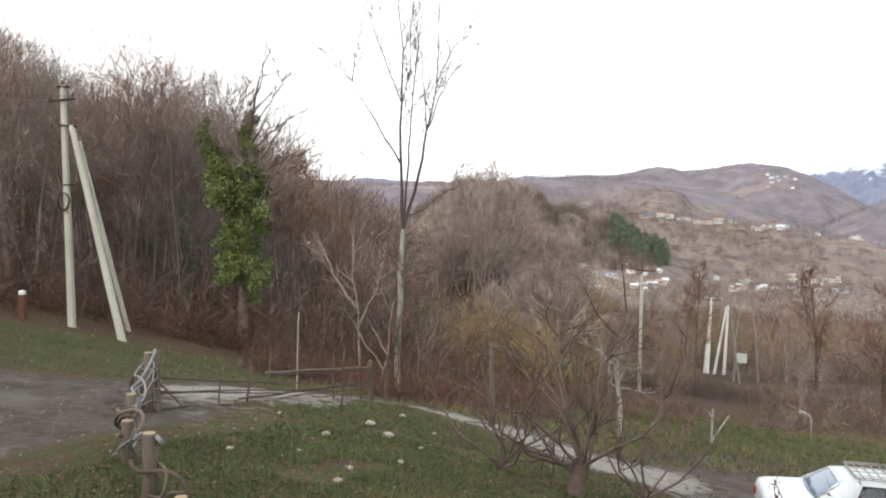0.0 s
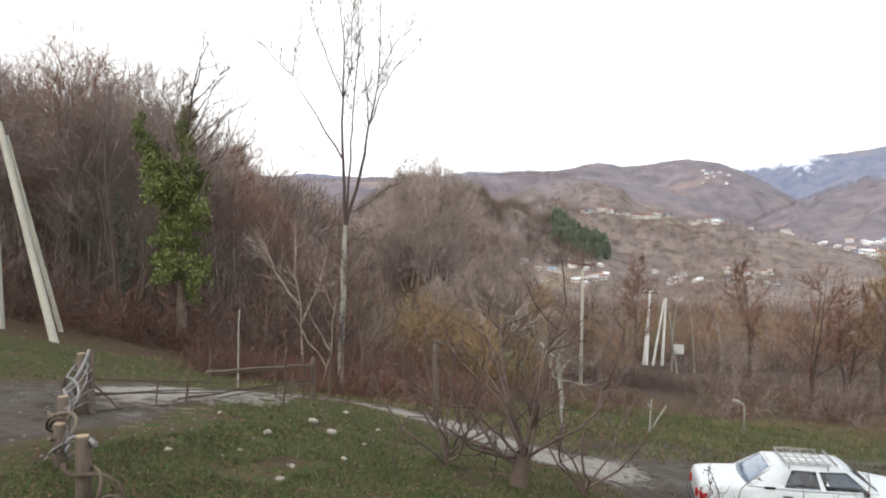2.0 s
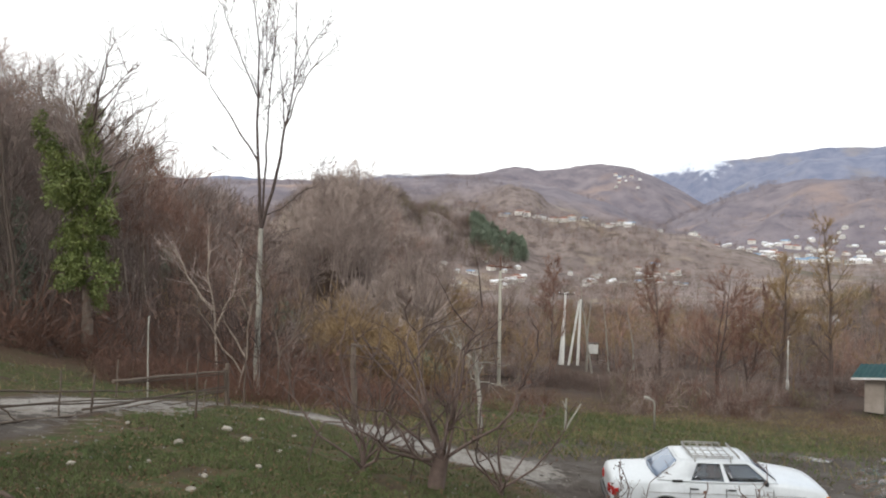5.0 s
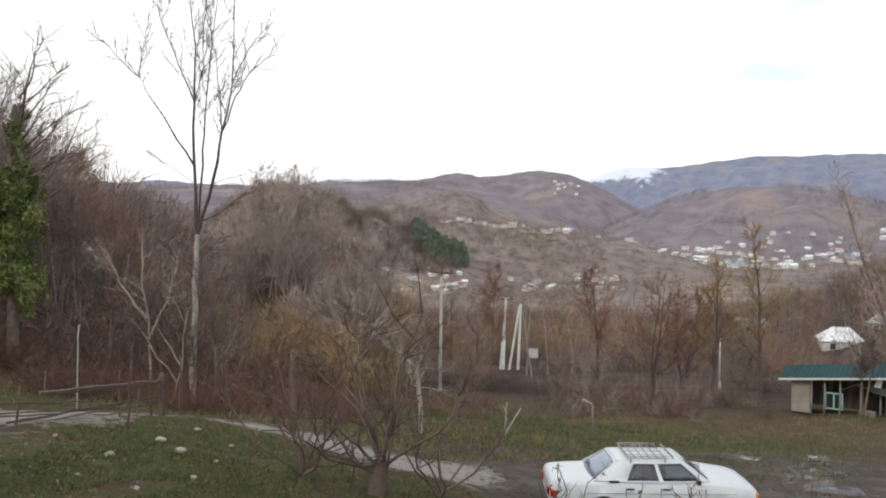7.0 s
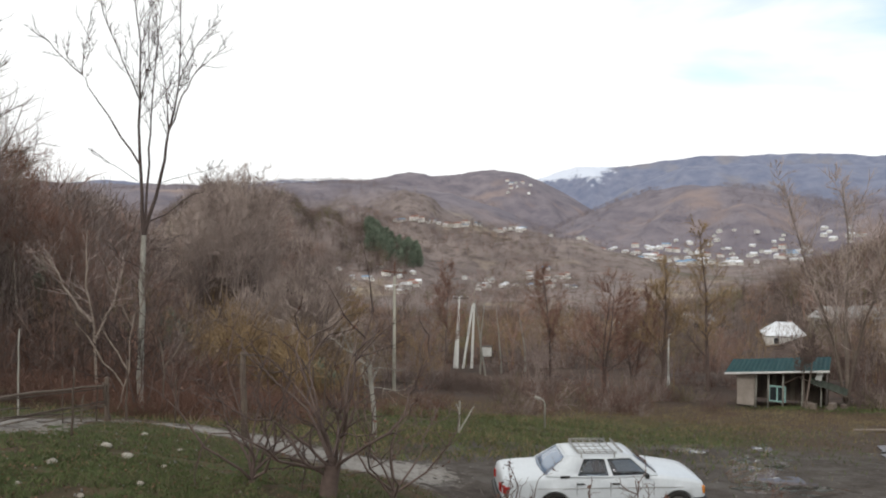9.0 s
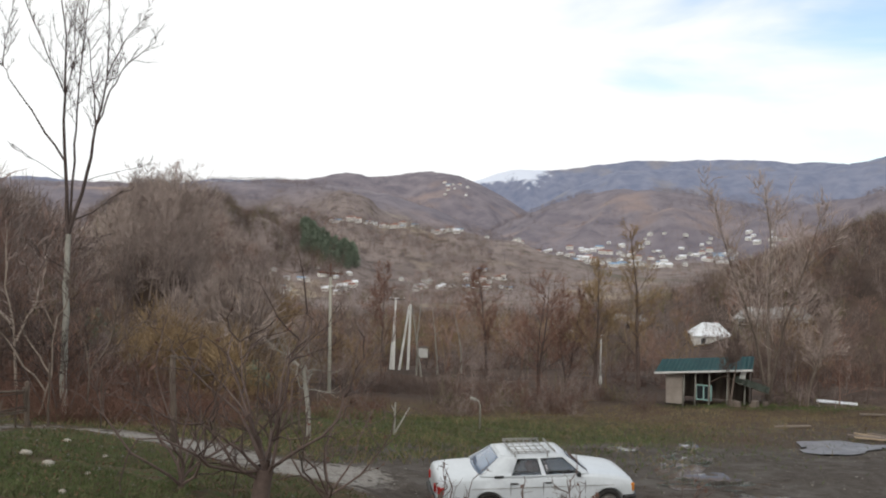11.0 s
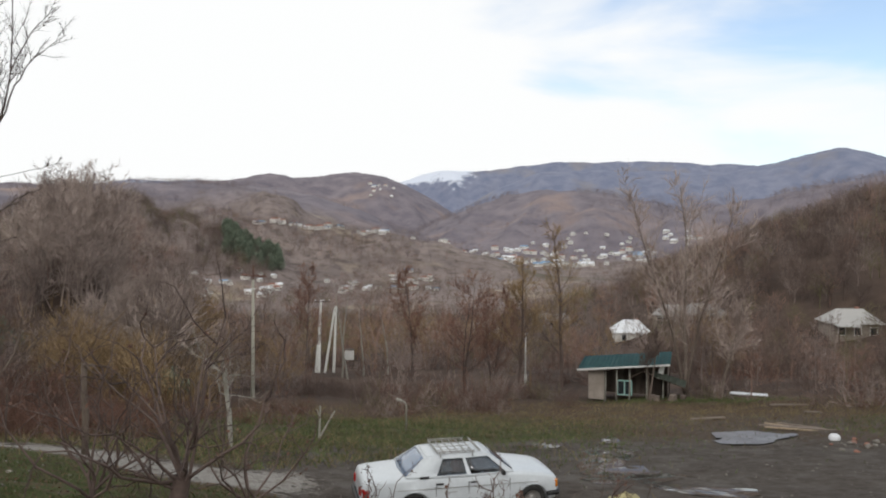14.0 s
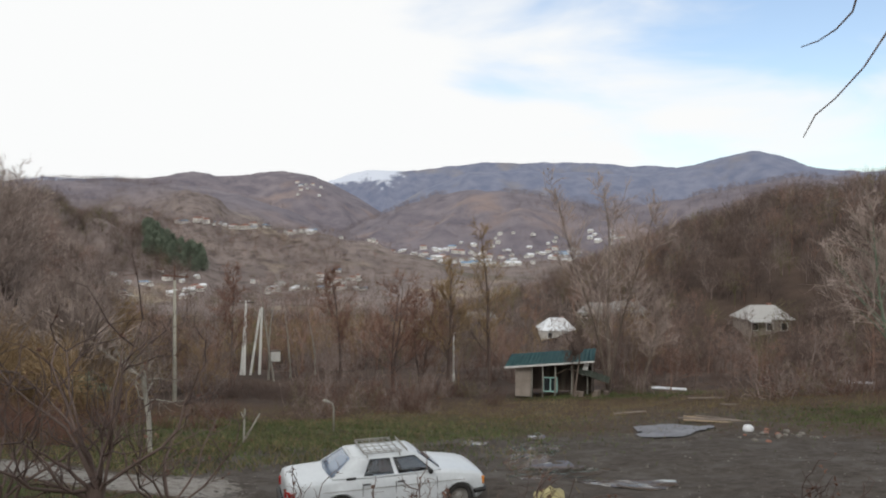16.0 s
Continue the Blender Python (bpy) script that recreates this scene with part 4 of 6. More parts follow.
def fence_and_gate():
    rng = random.Random(8)
    # the woven fence that comes towards the house
    run = [(-21.05, 14.6, 1.05), (-22.2, 12.0, 0.64), (-22.4, 10.6, 0.58), (-21.0, 9.1, 0.80), (-18.9, 8.7, 0.20)]
    fence = empty("wattle_fence", *polar(-21, 12), 0, 0, "rough fence of log posts bound with grey wire", "fence")
    ox, oy = polar(-21, 12)
    tops = []
    for az, d, h in run:
        x, y = polar(az, d)
        g = gz(x, y)
        post = part("post", tube_bm([(x - ox, y - oy, g - 0.2), (x - ox + 0.01, y - oy, g + h * 0.5), (x - ox, y - oy, g + h - 0.02), (x - ox, y - oy, g + h)], [0.09, 0.082, 0.078, 0.07], 10), M_WOOD_OLD, fence)
        part("cut_end", tube_bm([(x - ox, y - oy, g + h - 0.01), (x - ox, y - oy, g + h + 0.006)], 0.069, 10), M_CUT, post)
        tops.append(Vector((x - ox, y - oy, g + h)))
    for k, (dx, dy, h) in enumerate(((0.13, 0.05, 1.40), (-0.12, 0.1, 1.2), (-0.2, -0.1, 1.0))):
        p = tops[0] + Vector((dx, dy, 0))
        part("post", tube_bm(*crooked(p - Vector((0, 0, 1.5)), p + Vector((dx * 0.3, 0, h - 1.35)), 0.06, rng), 8), M_WOOD_OLD, fence)
    for k in range(14):
        i = k % (len(tops) - 1)
        a, b = tops[i] - Vector((0, 0, rng.uniform(0.08, 0.5))), tops[i + 1] - Vector((0, 0, rng.uniform(-0.02, 0.25)))
        pts = []
        for f in np.linspace(-0.08, 1.08, 12):
            p = a + (b - a) * f
            pts.append(p + Vector((0.15 * math.sin(f * 5 + k), 0.12 * math.cos(f * 4 + k * 2), 0.09 * math.sin(f * 7 + k) - 0.18 * f * (1 - f))))
        part("binding", tube_bm(pts, 0.012 + 0.008 * (k % 3), 6), M_CABLE if k % 2 == 0 else M_WOOD_OLD, fence)
    for k in range(4):
        c = tops[0] - Vector((0, 0, 0.28 + 0.2 * k))
        ring = [c + Vector((math.cos(a) * 0.17, math.sin(a) * 0.17, 0.05 * math.sin(a * 2 + k))) for a in np.linspace(0, math.tau, 14)]
        part("binding", tube_bm(ring, 0.011, 6), M_CABLE, fence)
    # the pole gate
    (lx, ly), (rx, ry) = polar(-20.6, 14.6), polar(-5.4, 20.6)
    lz, rz = gz(lx, ly), gz(rx, ry)
    gate = empty("pole_gate", lx, ly, lz, 0, "farm gate of thin crooked grey poles, sagging", "gate")

    def g(f, h):
        return Vector(((rx - lx) * f, (ry - ly) * f, (rz - lz) * f + h))

    for f0, h0, f1, h1, r in ((0.0, 0.62, 0.62, 0.46, 0.022), (0.42, 0.72, 1.02, 0.92, 0.036), (0.0, 0.36, 0.75, 0.30, 0.018), (0.0, 0.34, 0.5, 0.28, 0.02), (0.0, 0.05, 0.45, 0.10, 0.024), (0.3, 0.16, 1.0, 0.52, 0.024),
                              (0.35, 0.22, 1.0, 0.44, 0.02), (0.4, 0.12, 0.98, 0.38, 0.02), (0.35, 0.05, 0.95, 0.24, 0.018), (0.0, 0.6, 0.1, 0.02, 0.02), (0.45, 0.66, 0.98, 0.84, 0.02)):
        part("rail", tube_bm(*crooked(g(f0, h0), g(f1, h1), r, rng, 8, 0.02), 6), M_WOOD_OLD, gate)
    for f, h, r in ((0.22, 0.95, 0.02), (0.33, 0.85, 0.028), (0.77, 1.15, 0.02), (0.94, 0.95, 0.022), (0.86, 0.7, 0.02)):
        part("upright", tube_bm(*crooked(g(f, -0.05), g(f + rng.uniform(-0.01, 0.02), h), r, rng, 5, 0.015), 6), M_WOOD_OLD, gate)
    part("end_post", tube_bm(*crooked(g(1.0, -0.2), g(1.005, 1.1), 0.065, rng, 5, 0.015), 8), M_WOOD_OLD, gate)
    part("end_post", tube_bm(*crooked(g(1.02, -0.2), g(0.985, 0.95), 0.05, rng, 5, 0.015), 8), M_WOOD_OLD, gate)
    # stakes stuck in the grass
    for az, d, h, r in ((-10.8, 21.5, 2.25, 0.024), (-7.5, 16.4, 1.35, 0.026), (-12.8, 24, 1.1, 0.03), (-4.2, 24.5, 1.9, 0.035), (-1.0, 26, 1.6, 0.03), (6.5, 25, 1.5, 0.03), (9.5, 27, 1.8, 0.03), (12.5, 29, 1.6, 0.035), (11, 31, 2.0, 0.03)):
        x, y = polar(az, d)
        z = gz(x, y)
        ob = part("wooden_stake", tube_bm(*crooked((0, 0, -0.1), (0.06, 0.02, h), r, rng, 6, 0.015), 7), M_PALE if h > 2 else M_WOOD_OLD)
        ob.location = (x, y, z)
        tagged(ob, "thin weathered wooden stake stuck in the ground", "stake", "stakes by the lane")


fence_and_gate()


# ---- single trees ----
def leafy(name, centre_rows, n, size, material, parent, seed):
    """Many small leaves round a list of (x, y, z, radius)."""
    rng = np.random.RandomState(seed)
    c = np.asarray(centre_rows, float)
    k = rng.randint(0, len(c), n)
    d = rng.randn(n, 3)
    d /= np.linalg.norm(d, axis=1, keepdims=True)
    p = c[k, :3] + d * (c[k, 3] * (0.45 + 0.6 * rng.rand(n)))[:, None]
    a, b = rng.randn(n, 3), rng.randn(n, 3)
    a /= np.linalg.norm(a, axis=1, keepdims=True)
    b = np.cross(a, b)
    b /= np.linalg.norm(b, axis=1, keepdims=True)
    s = (size * (0.6 + 0.8 * rng.rand(n)))[:, None]
    v = np.stack([p - a * s, p + b * s * 0.55, p + a * s, p - b * s * 0.55], 1).reshape(-1, 3)
    return mesh_of(name, v, np.arange(len(v)).reshape(-1, 4), material, parent)


def ivy_tree():
    x, y = polar(-14.7, 37.5)
    arrays = bare_tree(201, 12.4, 0.28, 16, 8, 8, 0.45, 0.6, 0.36, 0.016, 0.02, 1, 7)
    ob = plant("ivy_clad_tree", arrays, x, y, M_BARK, M_TWIG, "leafless tree whose trunk is wrapped in bright green ivy")
    rng = np.random.RandomState(3)
    # the ivy climbs in ragged lumps: a thick column, two arms, a hanging skirt
    rows = []
    for h in np.linspace(3.2, 8.2, 16):
        for _ in range(7):
            rows.append((float(np.clip(rng.randn() * 0.6, -1.0, 1.0)), rng.randn() * 0.5, h + rng.randn() * 0.25, 0.30 + 0.28 * rng.rand()))
    for k in range(16):
        f = k / 15
        rows.append((-0.5 - 1.35 * f + rng.randn() * 0.22, rng.randn() * 0.3, 7.4 + 2.9 * f + rng.randn() * 0.2, 0.62 - 0.34 * f))
        rows.append((0.35 + 0.15 * f + rng.randn() * 0.18, rng.randn() * 0.25, 7.6 + 3.3 * f + rng.randn() * 0.2, 0.58 - 0.33 * f))
        rows.append((0.2 + 0.6 * rng.rand(), rng.randn() * 0.4, 4.0 + 4.8 * rng.rand(), 0.22 + 0.16 * rng.rand()))
        rows.append((-1.15 + 0.3 * rng.randn(), rng.randn() * 0.3, 6.6 + 2.6 * rng.rand(), 0.24 + 0.2 * rng.rand()))
    rows += [(0.35 + 0.1 * k, 0, 3.0 - 0.3 * k, 0.34) for k in range(4)]
    leafy("ivy", rows, 26000, 0.068, M_IVY, ob, 5)
    limbs, twigs = [], []
    for k in range(11):
        lr, lp, ld = limb(rng, (0.35, 0, 7.6 + 0.38 * k), (0.55 + 0.5 * rng.rand(), rng.randn() * 0.4, 0.55 + 0.7 * rng.rand()), 2.2 + 1.3 * rng.rand(), 0.05, 0.012, 5, 0.14, 0.05)
        limbs += lr
        for _ in range(9):
            br, bp, bd = limb(rng, lp[rng.randint(2, 6)], side_way(rng, ld, 0.4 + 0.5 * rng.rand()), 0.6 + 0.9 * rng.rand(), 0.016, 0.007, 3, 0.2, 0.08)
            limbs += br
            for _ in range(6):
                q = bp[rng.randint(1, 4)]
                twigs.append((*q, *(q + side_way(rng, bd, 0.4 + 0.5 * rng.rand()) * (0.25 + 0.4 * rng.rand())), 0.008))
    mesh_of("bare_crown", *joined(prisms(limbs, 4), slivers(twigs)), M_TWIG_DARK, ob)
    x, y = polar(-18.6, 41)
    arrays = bare_tree(205, 6.4, 0.09, 8, 5, 5, 0.3, 0.5, 0.3, 0.012, 0.03, 1, 5)
    ob = plant("ivy_clad_sapling", arrays, x, y, M_BARK, M_TWIG, "small tree wrapped in dark green ivy")
    rows = [(0, 0, h, 0.42) for h in np.linspace(1.5, 6.2, 11)] + [(-0.3, 0, 2.5, 0.6), (0.25, 0, 3.4, 0.6)]
    leafy("ivy", rows, 2200, 0.085, M_PINE, ob, 6)
    for az, d, h in ((-21.4, 47, 6.0), (-1.2, 52, 4.2), (9.0, 47, 2.0), (-9.3, 60, 6.5), (1.6, 48, 2.4)):
        x, y = polar(az, d)
        bush = empty("evergreen_bush", x, y, gz(x, y), 0, "small evergreen bush among the bare thicket", "bush", "evergreen bushes")
        mesh_of("stem", *prisms([(0, 0, -0.1, 0.1, 0, h * 0.8, 0.05, 0.02), (0, 0, 0, -0.3, 0.1, h * 0.7, 0.04, 0.02)], 5), M_BARK, bush)
        leafy("crown", [(rng.uniform(-0.8, 0.8), rng.uniform(-0.8, 0.8), h * rng.uniform(0.55, 0.95), 0.55) for _ in range(8)], 1100, 0.08, M_PINE, bush, int(d))


ivy_tree()


def along(pts, t):
    """The point and direction at the share t of a polyline."""
    k = min(int(t * (len(pts) - 1)), len(pts) - 2)
    d = pts[k + 1] - pts[k]
    return pts[k] + d * (t * (len(pts) - 1) - k), d / np.linalg.norm(d)


def bent(rng, pts, r0, r1, wob=0.05, fine=3):
    """A crooked limb through a few points: rows for prisms and its points."""
    pts = [np.array(p, float) for p in pts]
    out = []
    for a, b in zip(pts, pts[1:]):
        out += [a + (b - a) * (k / fine) + (rng.randn(3) * wob if k else 0) for k in range(fine)]
    out.append(pts[-1])
    n = len(out) - 1
    return [(*out[k], *out[k + 1], r0 + (r1 - r0) * k / n, r0 + (r1 - r0) * (k + 1) / n) for k in range(n)], out


def tall_tree():
    """The slim tree by the gate: a pale stem that forks into steep leaders, twigs at their tops."""
    x, y = polar(-3.25, 30)
    rng = np.random.RandomState(12)
    stem, pts = bent(rng, ((-0.05, 0, -0.3), (0.0, 0, 2.0), (0.03, 0, 4.5), (0.14, 0, 6.4)), 0.125, 0.085, 0.02)
    fork = pts[-1]
    thin, fine = [], []
    leaders = [  # points, start radius, share from which it branches, branches, reach
        ((fork, (0.05, 0.1, 8.6), (0.04, 0.1, 11.3), (0.08, 0.2, 13.4), (-0.25, 0.3, 16.6)), 0.075, 0.42, 17, 1.9),
        ((fork, (0.33, 0.3, 9.0), (0.4, 0.3, 10.7), (0.65, 0.4, 13.4), (0.95, 0.4, 16.2)), 0.05, 0.42, 15, 1.8),
        ((fork, (0.75, -0.1, 8.6), (1.02, -0.2, 10.2), (1.4, -0.2, 12.0), (1.55, -0.2, 16.2)), 0.075, 0.45, 16, 1.8),
        (((0.0, 0.1, 9.0), (-0.85, 0, 10.4), (-1.55, -0.1, 11.5), (-1.85, -0.1, 12.1)), 0.04, 0.85, 3, 0.9),
        (((-1.85, -0.1, 12.1), (-2.7, -0.1, 12.9), (-3.35, -0.1, 13.6)), 0.022, 0.1, 8, 0.9),
        (((-1.85, -0.1, 12.1), (-1.8, 0, 13.0), (-1.5, 0, 14.2)), 0.022, 0.1, 9, 0.9),
        (((1.02, -0.2, 10.2), (1.5, -0.4, 11.5), (2.0, -0.4, 12.4), (3.1, -0.4, 13.4)), 0.034, 0.35, 10, 1.2),
        (((1.4, -0.2, 12.0), (2.0, 0, 13.4), (2.8, 0.1, 14.4)), 0.025, 0.2, 9, 1.1),
        (((1.02, -0.2, 10.2), (0.85, 0.5, 12.3), (0.6, 0.6, 14.6)), 0.028, 0.25, 9, 1.2),
        (((0.04, 0.1, 11.3), (-0.45, -0.4, 12.5), (-1.1, -0.5, 14.2), (-1.3, -0.5, 15.6)), 0.028, 0.2, 12, 1.3),
        (((0.04, 0.1, 11.3), (0.4, -0.5, 12.6), (0.5, -0.6, 15.0)), 0.024, 0.2, 9, 1.2),
        (((0.2, 0, 6.9), (0.9, -0.1, 7.15), (1.5, -0.1, 7.7), (2.1, -0.1, 8.0)), 0.03, 0.5, 4, 0.5),
        (((0.7, 0, 8.3), (1.9, 0, 8.7), (3.0, 0, 9.0)), 0.012, 0.6, 3, 0.5),
        (((0.05, 0.1, 8.3), (-0.8, 0, 8.9), (-1.5, 0, 9.4)), 0.012, 0.5, 3, 0.5),
        (((0.02, 0, 5.2), (-0.6, -0.1, 5.5), (-1.0, -0.1, 6.1)), 0.02, 0.3, 5, 0.7),
        (((0.02, 0, 5.6), (0.6, 0.1, 5.9), (1.1, 0.1, 6.4)), 0.02, 0.3, 5, 0.7),
    ]
    for way, r, low, count, reach in leaders:
        rows, lp = bent(rng, way, r, max(0.008, r * 0.13), 0.028)
        thin += rows
        for k in range(count):
            t = low + (0.99 - low) * (k + rng.rand()) / count
            p, d = along(lp, t)
            d = side_way(rng, d, 0.35 + 0.4 * rng.rand())
            ln = reach * (1.15 - 0.5 * t) * (0.45 + 0.75 * rng.rand())
            br, bp, bd = limb(rng, p, d, ln, 0.011, 0.005, 4, 0.14, 0.10)
            thin += br
            for _ in range(18):
                q = bp[rng.randint(1, 5)]
                dt = side_way(rng, bd, 0.3 + 0.6 * rng.rand())
                dt[2] += 0.2
                fine.append((*q, *(q + dt * ln * (0.18 + 0.34 * rng.rand())), 0.0075))
    plant("tall_slim_tree", (prisms(stem, 9), joined(prisms(thin, 5), slivers(fine))), x, y, M_PALE, M_TWIG_DARK, "tall slim leafless tree with a forked pale stem")
    # the crooked small trees at its foot: pale leaning stems and dark suckers
    small = (
        ("leaning pale-stemmed small tree behind the gate", -5.0, 29.0, 0.034, M_BARK, M_WOODS_DARK, (((0, 0, -0.2), (0.5, 0, 1.3), (0.62, 0, 2.9), (0.1, 0, 3.9), (-0.2, 0, 5.0)), ((0.5, 0, 1.3), (-0.1, 0.2, 2.3), (-0.5, 0.2, 3.4)), ((0.62, 0, 2.9), (1.0, 0.1, 3.9), (1.1, 0.1, 5.0)), ((0.3, 0, 0.8), (-0.6, 0, 2.2), (-1.3, 0, 3.4)))),
        ("crooked pale-stemmed small tree beside the lane", -1.9, 28.4, 0.036, M_BARK, M_WOODS_DARK, (((0, 0, -0.2), (0.1, 0, 1.7), (0.5, 0, 2.3), (1.3, 0, 2.95), (2.2, 0, 3.7)), ((0.5, 0, 2.3), (0.9, 0.1, 3.4), (1.2, 0.1, 4.8)), ((0.1, 0, 1.7), (-0.2, 0.2, 3.0), (0.1, 0.2, 4.4)))),
        ("dark many-stemmed bush at the tall tree's foot", -3.6, 29.4, 0.045, M_TWIG_DARK, M_TWIG_DARK, (((0, 0, -0.2), (-0.3, 0, 1.5), (-0.5, 0, 2.9)), ((0.1, 0, -0.2), (0.2, 0, 1.4), (0.1, 0, 2.6)), ((0.3, 0, -0.2), (0.6, 0, 1.2), (0.9, 0, 2.2)), ((-0.2, 0, -0.2), (-0.9, 0, 1.3), (-1.2, 0, 2.4)))),
        ("small grey leafless tree behind the gate", -6.4, 33.0, 0.06, M_BARK, M_TWIG, (((0, 0, -0.2), (0.1, 0, 2.2), (-0.2, 0, 4.4), (-0.1, 0, 6.6)), ((0.1, 0, 2.2), (0.8, 0, 3.6), (1.2, 0, 5.4)), ((0, 0, 3.0), (-1.0, 0, 4.4), (-1.6, 0, 5.8)))),
    )
    for label, az, d, r, bark, twig, ways in small:
        trunk, crown, fine = [], [], []
        for way in ways:
            rows, lp = bent(rng, way, r, r * 0.3, 0.05)
            trunk += rows
            for k in range(16):
                p, dd = along(lp, 0.35 + 0.64 * rng.rand())
                br, bp, bd = limb(rng, p, side_way(rng, dd, 0.5 + 0.5 * rng.rand()), 0.6 + 1.0 * rng.rand(), 0.014, 0.006, 4, 0.2, 0.06)
                crown += br
                for _ in range(8):
                    q = bp[rng.randint(1, 5)]
                    fine.append((*q, *(q + side_way(rng, bd, 0.4 + 0.6 * rng.rand()) * (0.25 + 0.4 * rng.rand())), 0.006))
        x, y = polar(az, d)
        plant("small_tree", (prisms(trunk, 6), joined(prisms(crown, 3), slivers(fine))), x, y, bark, twig, label)


tall_tree()


def yard_trees():
    rows = [  # azimuth, distance, height, stem radius, seed, low, spread, length, stems, crown material
        (46.2, 58.0, 17.0, 0.16, 401, 0.22, 0.38, 0.30, 3, M_TWIG, "tall leafless poplar with a pale stem by the shed"),
        (37.4, 68.0, 15.0, 0.19, 402, 0.2, 0.8, 0.23, 1, M_OCHRE, "tall narrow tree with a few dry leaves"),
        (34.3, 66.0, 12.0, 0.19, 403, 0.2, 0.8, 0.28, 1, M_OCHRE, "narrow tree with a few dry leaves"),
        (30.2, 64.0, 10.2, 0.13, 404, 0.15, 0.75, 0.40, 2, M_RUSSET, "spreading russet tree below the yard"),
        (32.2, 66.0, 9.0, 0.13, 405, 0.15, 0.75, 0.36, 2, M_RUSSET, "spreading ochre tree below the yard"),
        (18.4, 70.0, 11.2, 0.12, 406, 0.2, 0.7, 0.30, 1, M_RUSSET, "thin russet tree below the lane"),
        (26.2, 74.0, 11.4, 0.14, 407, 0.2, 0.7, 0.28, 1, M_RUSSET, "thin russet tree on the slope"),
        (8.5, 52.0, 8.2, 0.13, 408, 0.1, 0.7, 0.5, 3, M_TWIG, "broad grey leafless shrub tree in the hollow"),
        (6.5, 54.0, 8.0, 0.13, 409, 0.1, 0.7, 0.5, 3, M_TWIG, "broad grey leafless shrub tree in the hollow"),
        (10.5, 55.0, 7.6, 0.13, 410, 0.1, 0.7, 0.45, 3, M_OCHRE, "broad shrub tree with dry ochre leaves"),
        (43.7, 55.5, 5.4, 0.09, 411, 0.55, 0.5, 0.2, 2, M_TWIG_DARK, "bare sapling in front of the shed"),
        (48.6, 57.0, 7.0, 0.10, 412, 0.3, 0.6, 0.35, 1, M_TWIG, "leaning bare tree behind the yard"),
        (65.2, 34.0, 9.0, 0.12, 413, 0.45, 0.7, 0.3, 1, M_TWIG, "mossy green-stemmed tree at the yard's side"),
    ]
    for az, d, h, r, seed, low, spread, ln, stems, crown, label in rows:
        x, y = polar(az, d)
        plant("yard_tree", bare_tree(seed, h, r, 24 if stems == 1 else 13, 9, 12, low, spread, ln, 0.017, 0.03, stems, 7), x, y, M_BARK if seed == 401 else M_TWIG_DARK if seed < 408 else M_PINE if seed == 413 else M_BARK, crown, label)
    # two thin birches by the braced poles
    for k, (az, d, h) in enumerate(((21.4, 76, 10.6), (21.0, 77, 9.2), (22.6, 78, 7.5), (24.4, 80, 7.0))):
        x, y = polar(az, d)
        plant("birch", bare_tree(431 + k, h, 0.11, 7, 4, 5, 0.5, 0.5, 0.2, 0.012, 0.05, 1, 6), x, y, M_PALE, M_TWIG, "thin pale-barked birch among the scrub", "birches")
    # broken white stems on the grass strip
    for k, (az, d, rows2) in enumerate(((19.6, 30.0, ((0, 0, -0.1, 0.05, 0, 1.35, 0.05, 0.035), (0.0, 0, 0.1, 0.65, 0, 1.1, 0.045, 0.03), (0.05, 0, 0.9, -0.1, 0, 1.25, 0.03, 0.02))),)):
        x, y = polar(az, d)
        ob = mesh_of("broken_stem", *prisms(rows2, 8), M_PALE)
        ob.location = (x, y, gz(x, y))
        tagged(ob, "broken white tree stem standing in the grass", "tree stump", "broken stems")


yard_trees()


def pollard(name, az, d, head, shoots, reach, seed, label, r=0.13, thin=1.0, down=0.3, bark=M_SHOOT, twig=M_SHOOT):
    """A cut-back fruit tree: short trunk, knotted head, long crooked shoots."""
    rng = np.random.RandomState(seed)
    x, y = polar(az, d)
    rows, fine = [], []
    tr, tp, _ = limb(rng, (0, 0, -0.2), (0.03, 0, 1), head + 0.2, r, r * 0.85, 4, 0.05, 0.0)
    rows += tr
    for k in range(shoots):
        a = k * math.tau / shoots + rng.rand()
        p = tp[-1 - (k % 2)] + np.array((0, 0, -0.1 * rng.rand()))
        d0 = (math.cos(a), math.sin(a) * 0.7, down + 0.9 * rng.rand())
        sr, sp, sd = limb(rng, p, d0, reach * (0.55 + 0.6 * rng.rand()), 0.034 * thin, 0.010 * thin, 7, 0.30, 0.15)
        rows += sr
        for _ in range(5):
            q = sp[rng.randint(2, 8)]
            br, bp, bd = limb(rng, q, side_way(rng, sd, 0.5 + 0.5 * rng.rand()), reach * (0.2 + 0.3 * rng.rand()), 0.015 * thin, 0.005, 4, 0.30, 0.1)
            fine += br
            for _ in range(4):
                q2 = bp[rng.randint(1, 5)]
                er, _, _ = limb(rng, q2, side_way(rng, bd, 0.5 + 0.6 * rng.rand()), reach * (0.06 + 0.12 * rng.rand()), 0.005, 0.003, 2, 0.25, 0.05)
                fine += er
    ob = plant(name, (prisms(rows, 7), prisms(fine, 4)), x, y, bark, twig, label)
    tips = [(*fine[k][3:6], 0.03) for k in rng.randint(0, len(fine), 40)]
    tagged(leafy("dead_leaves", tips, 90, 0.035, M_BRUSH, ob, seed), kind="stuff")
    return ob


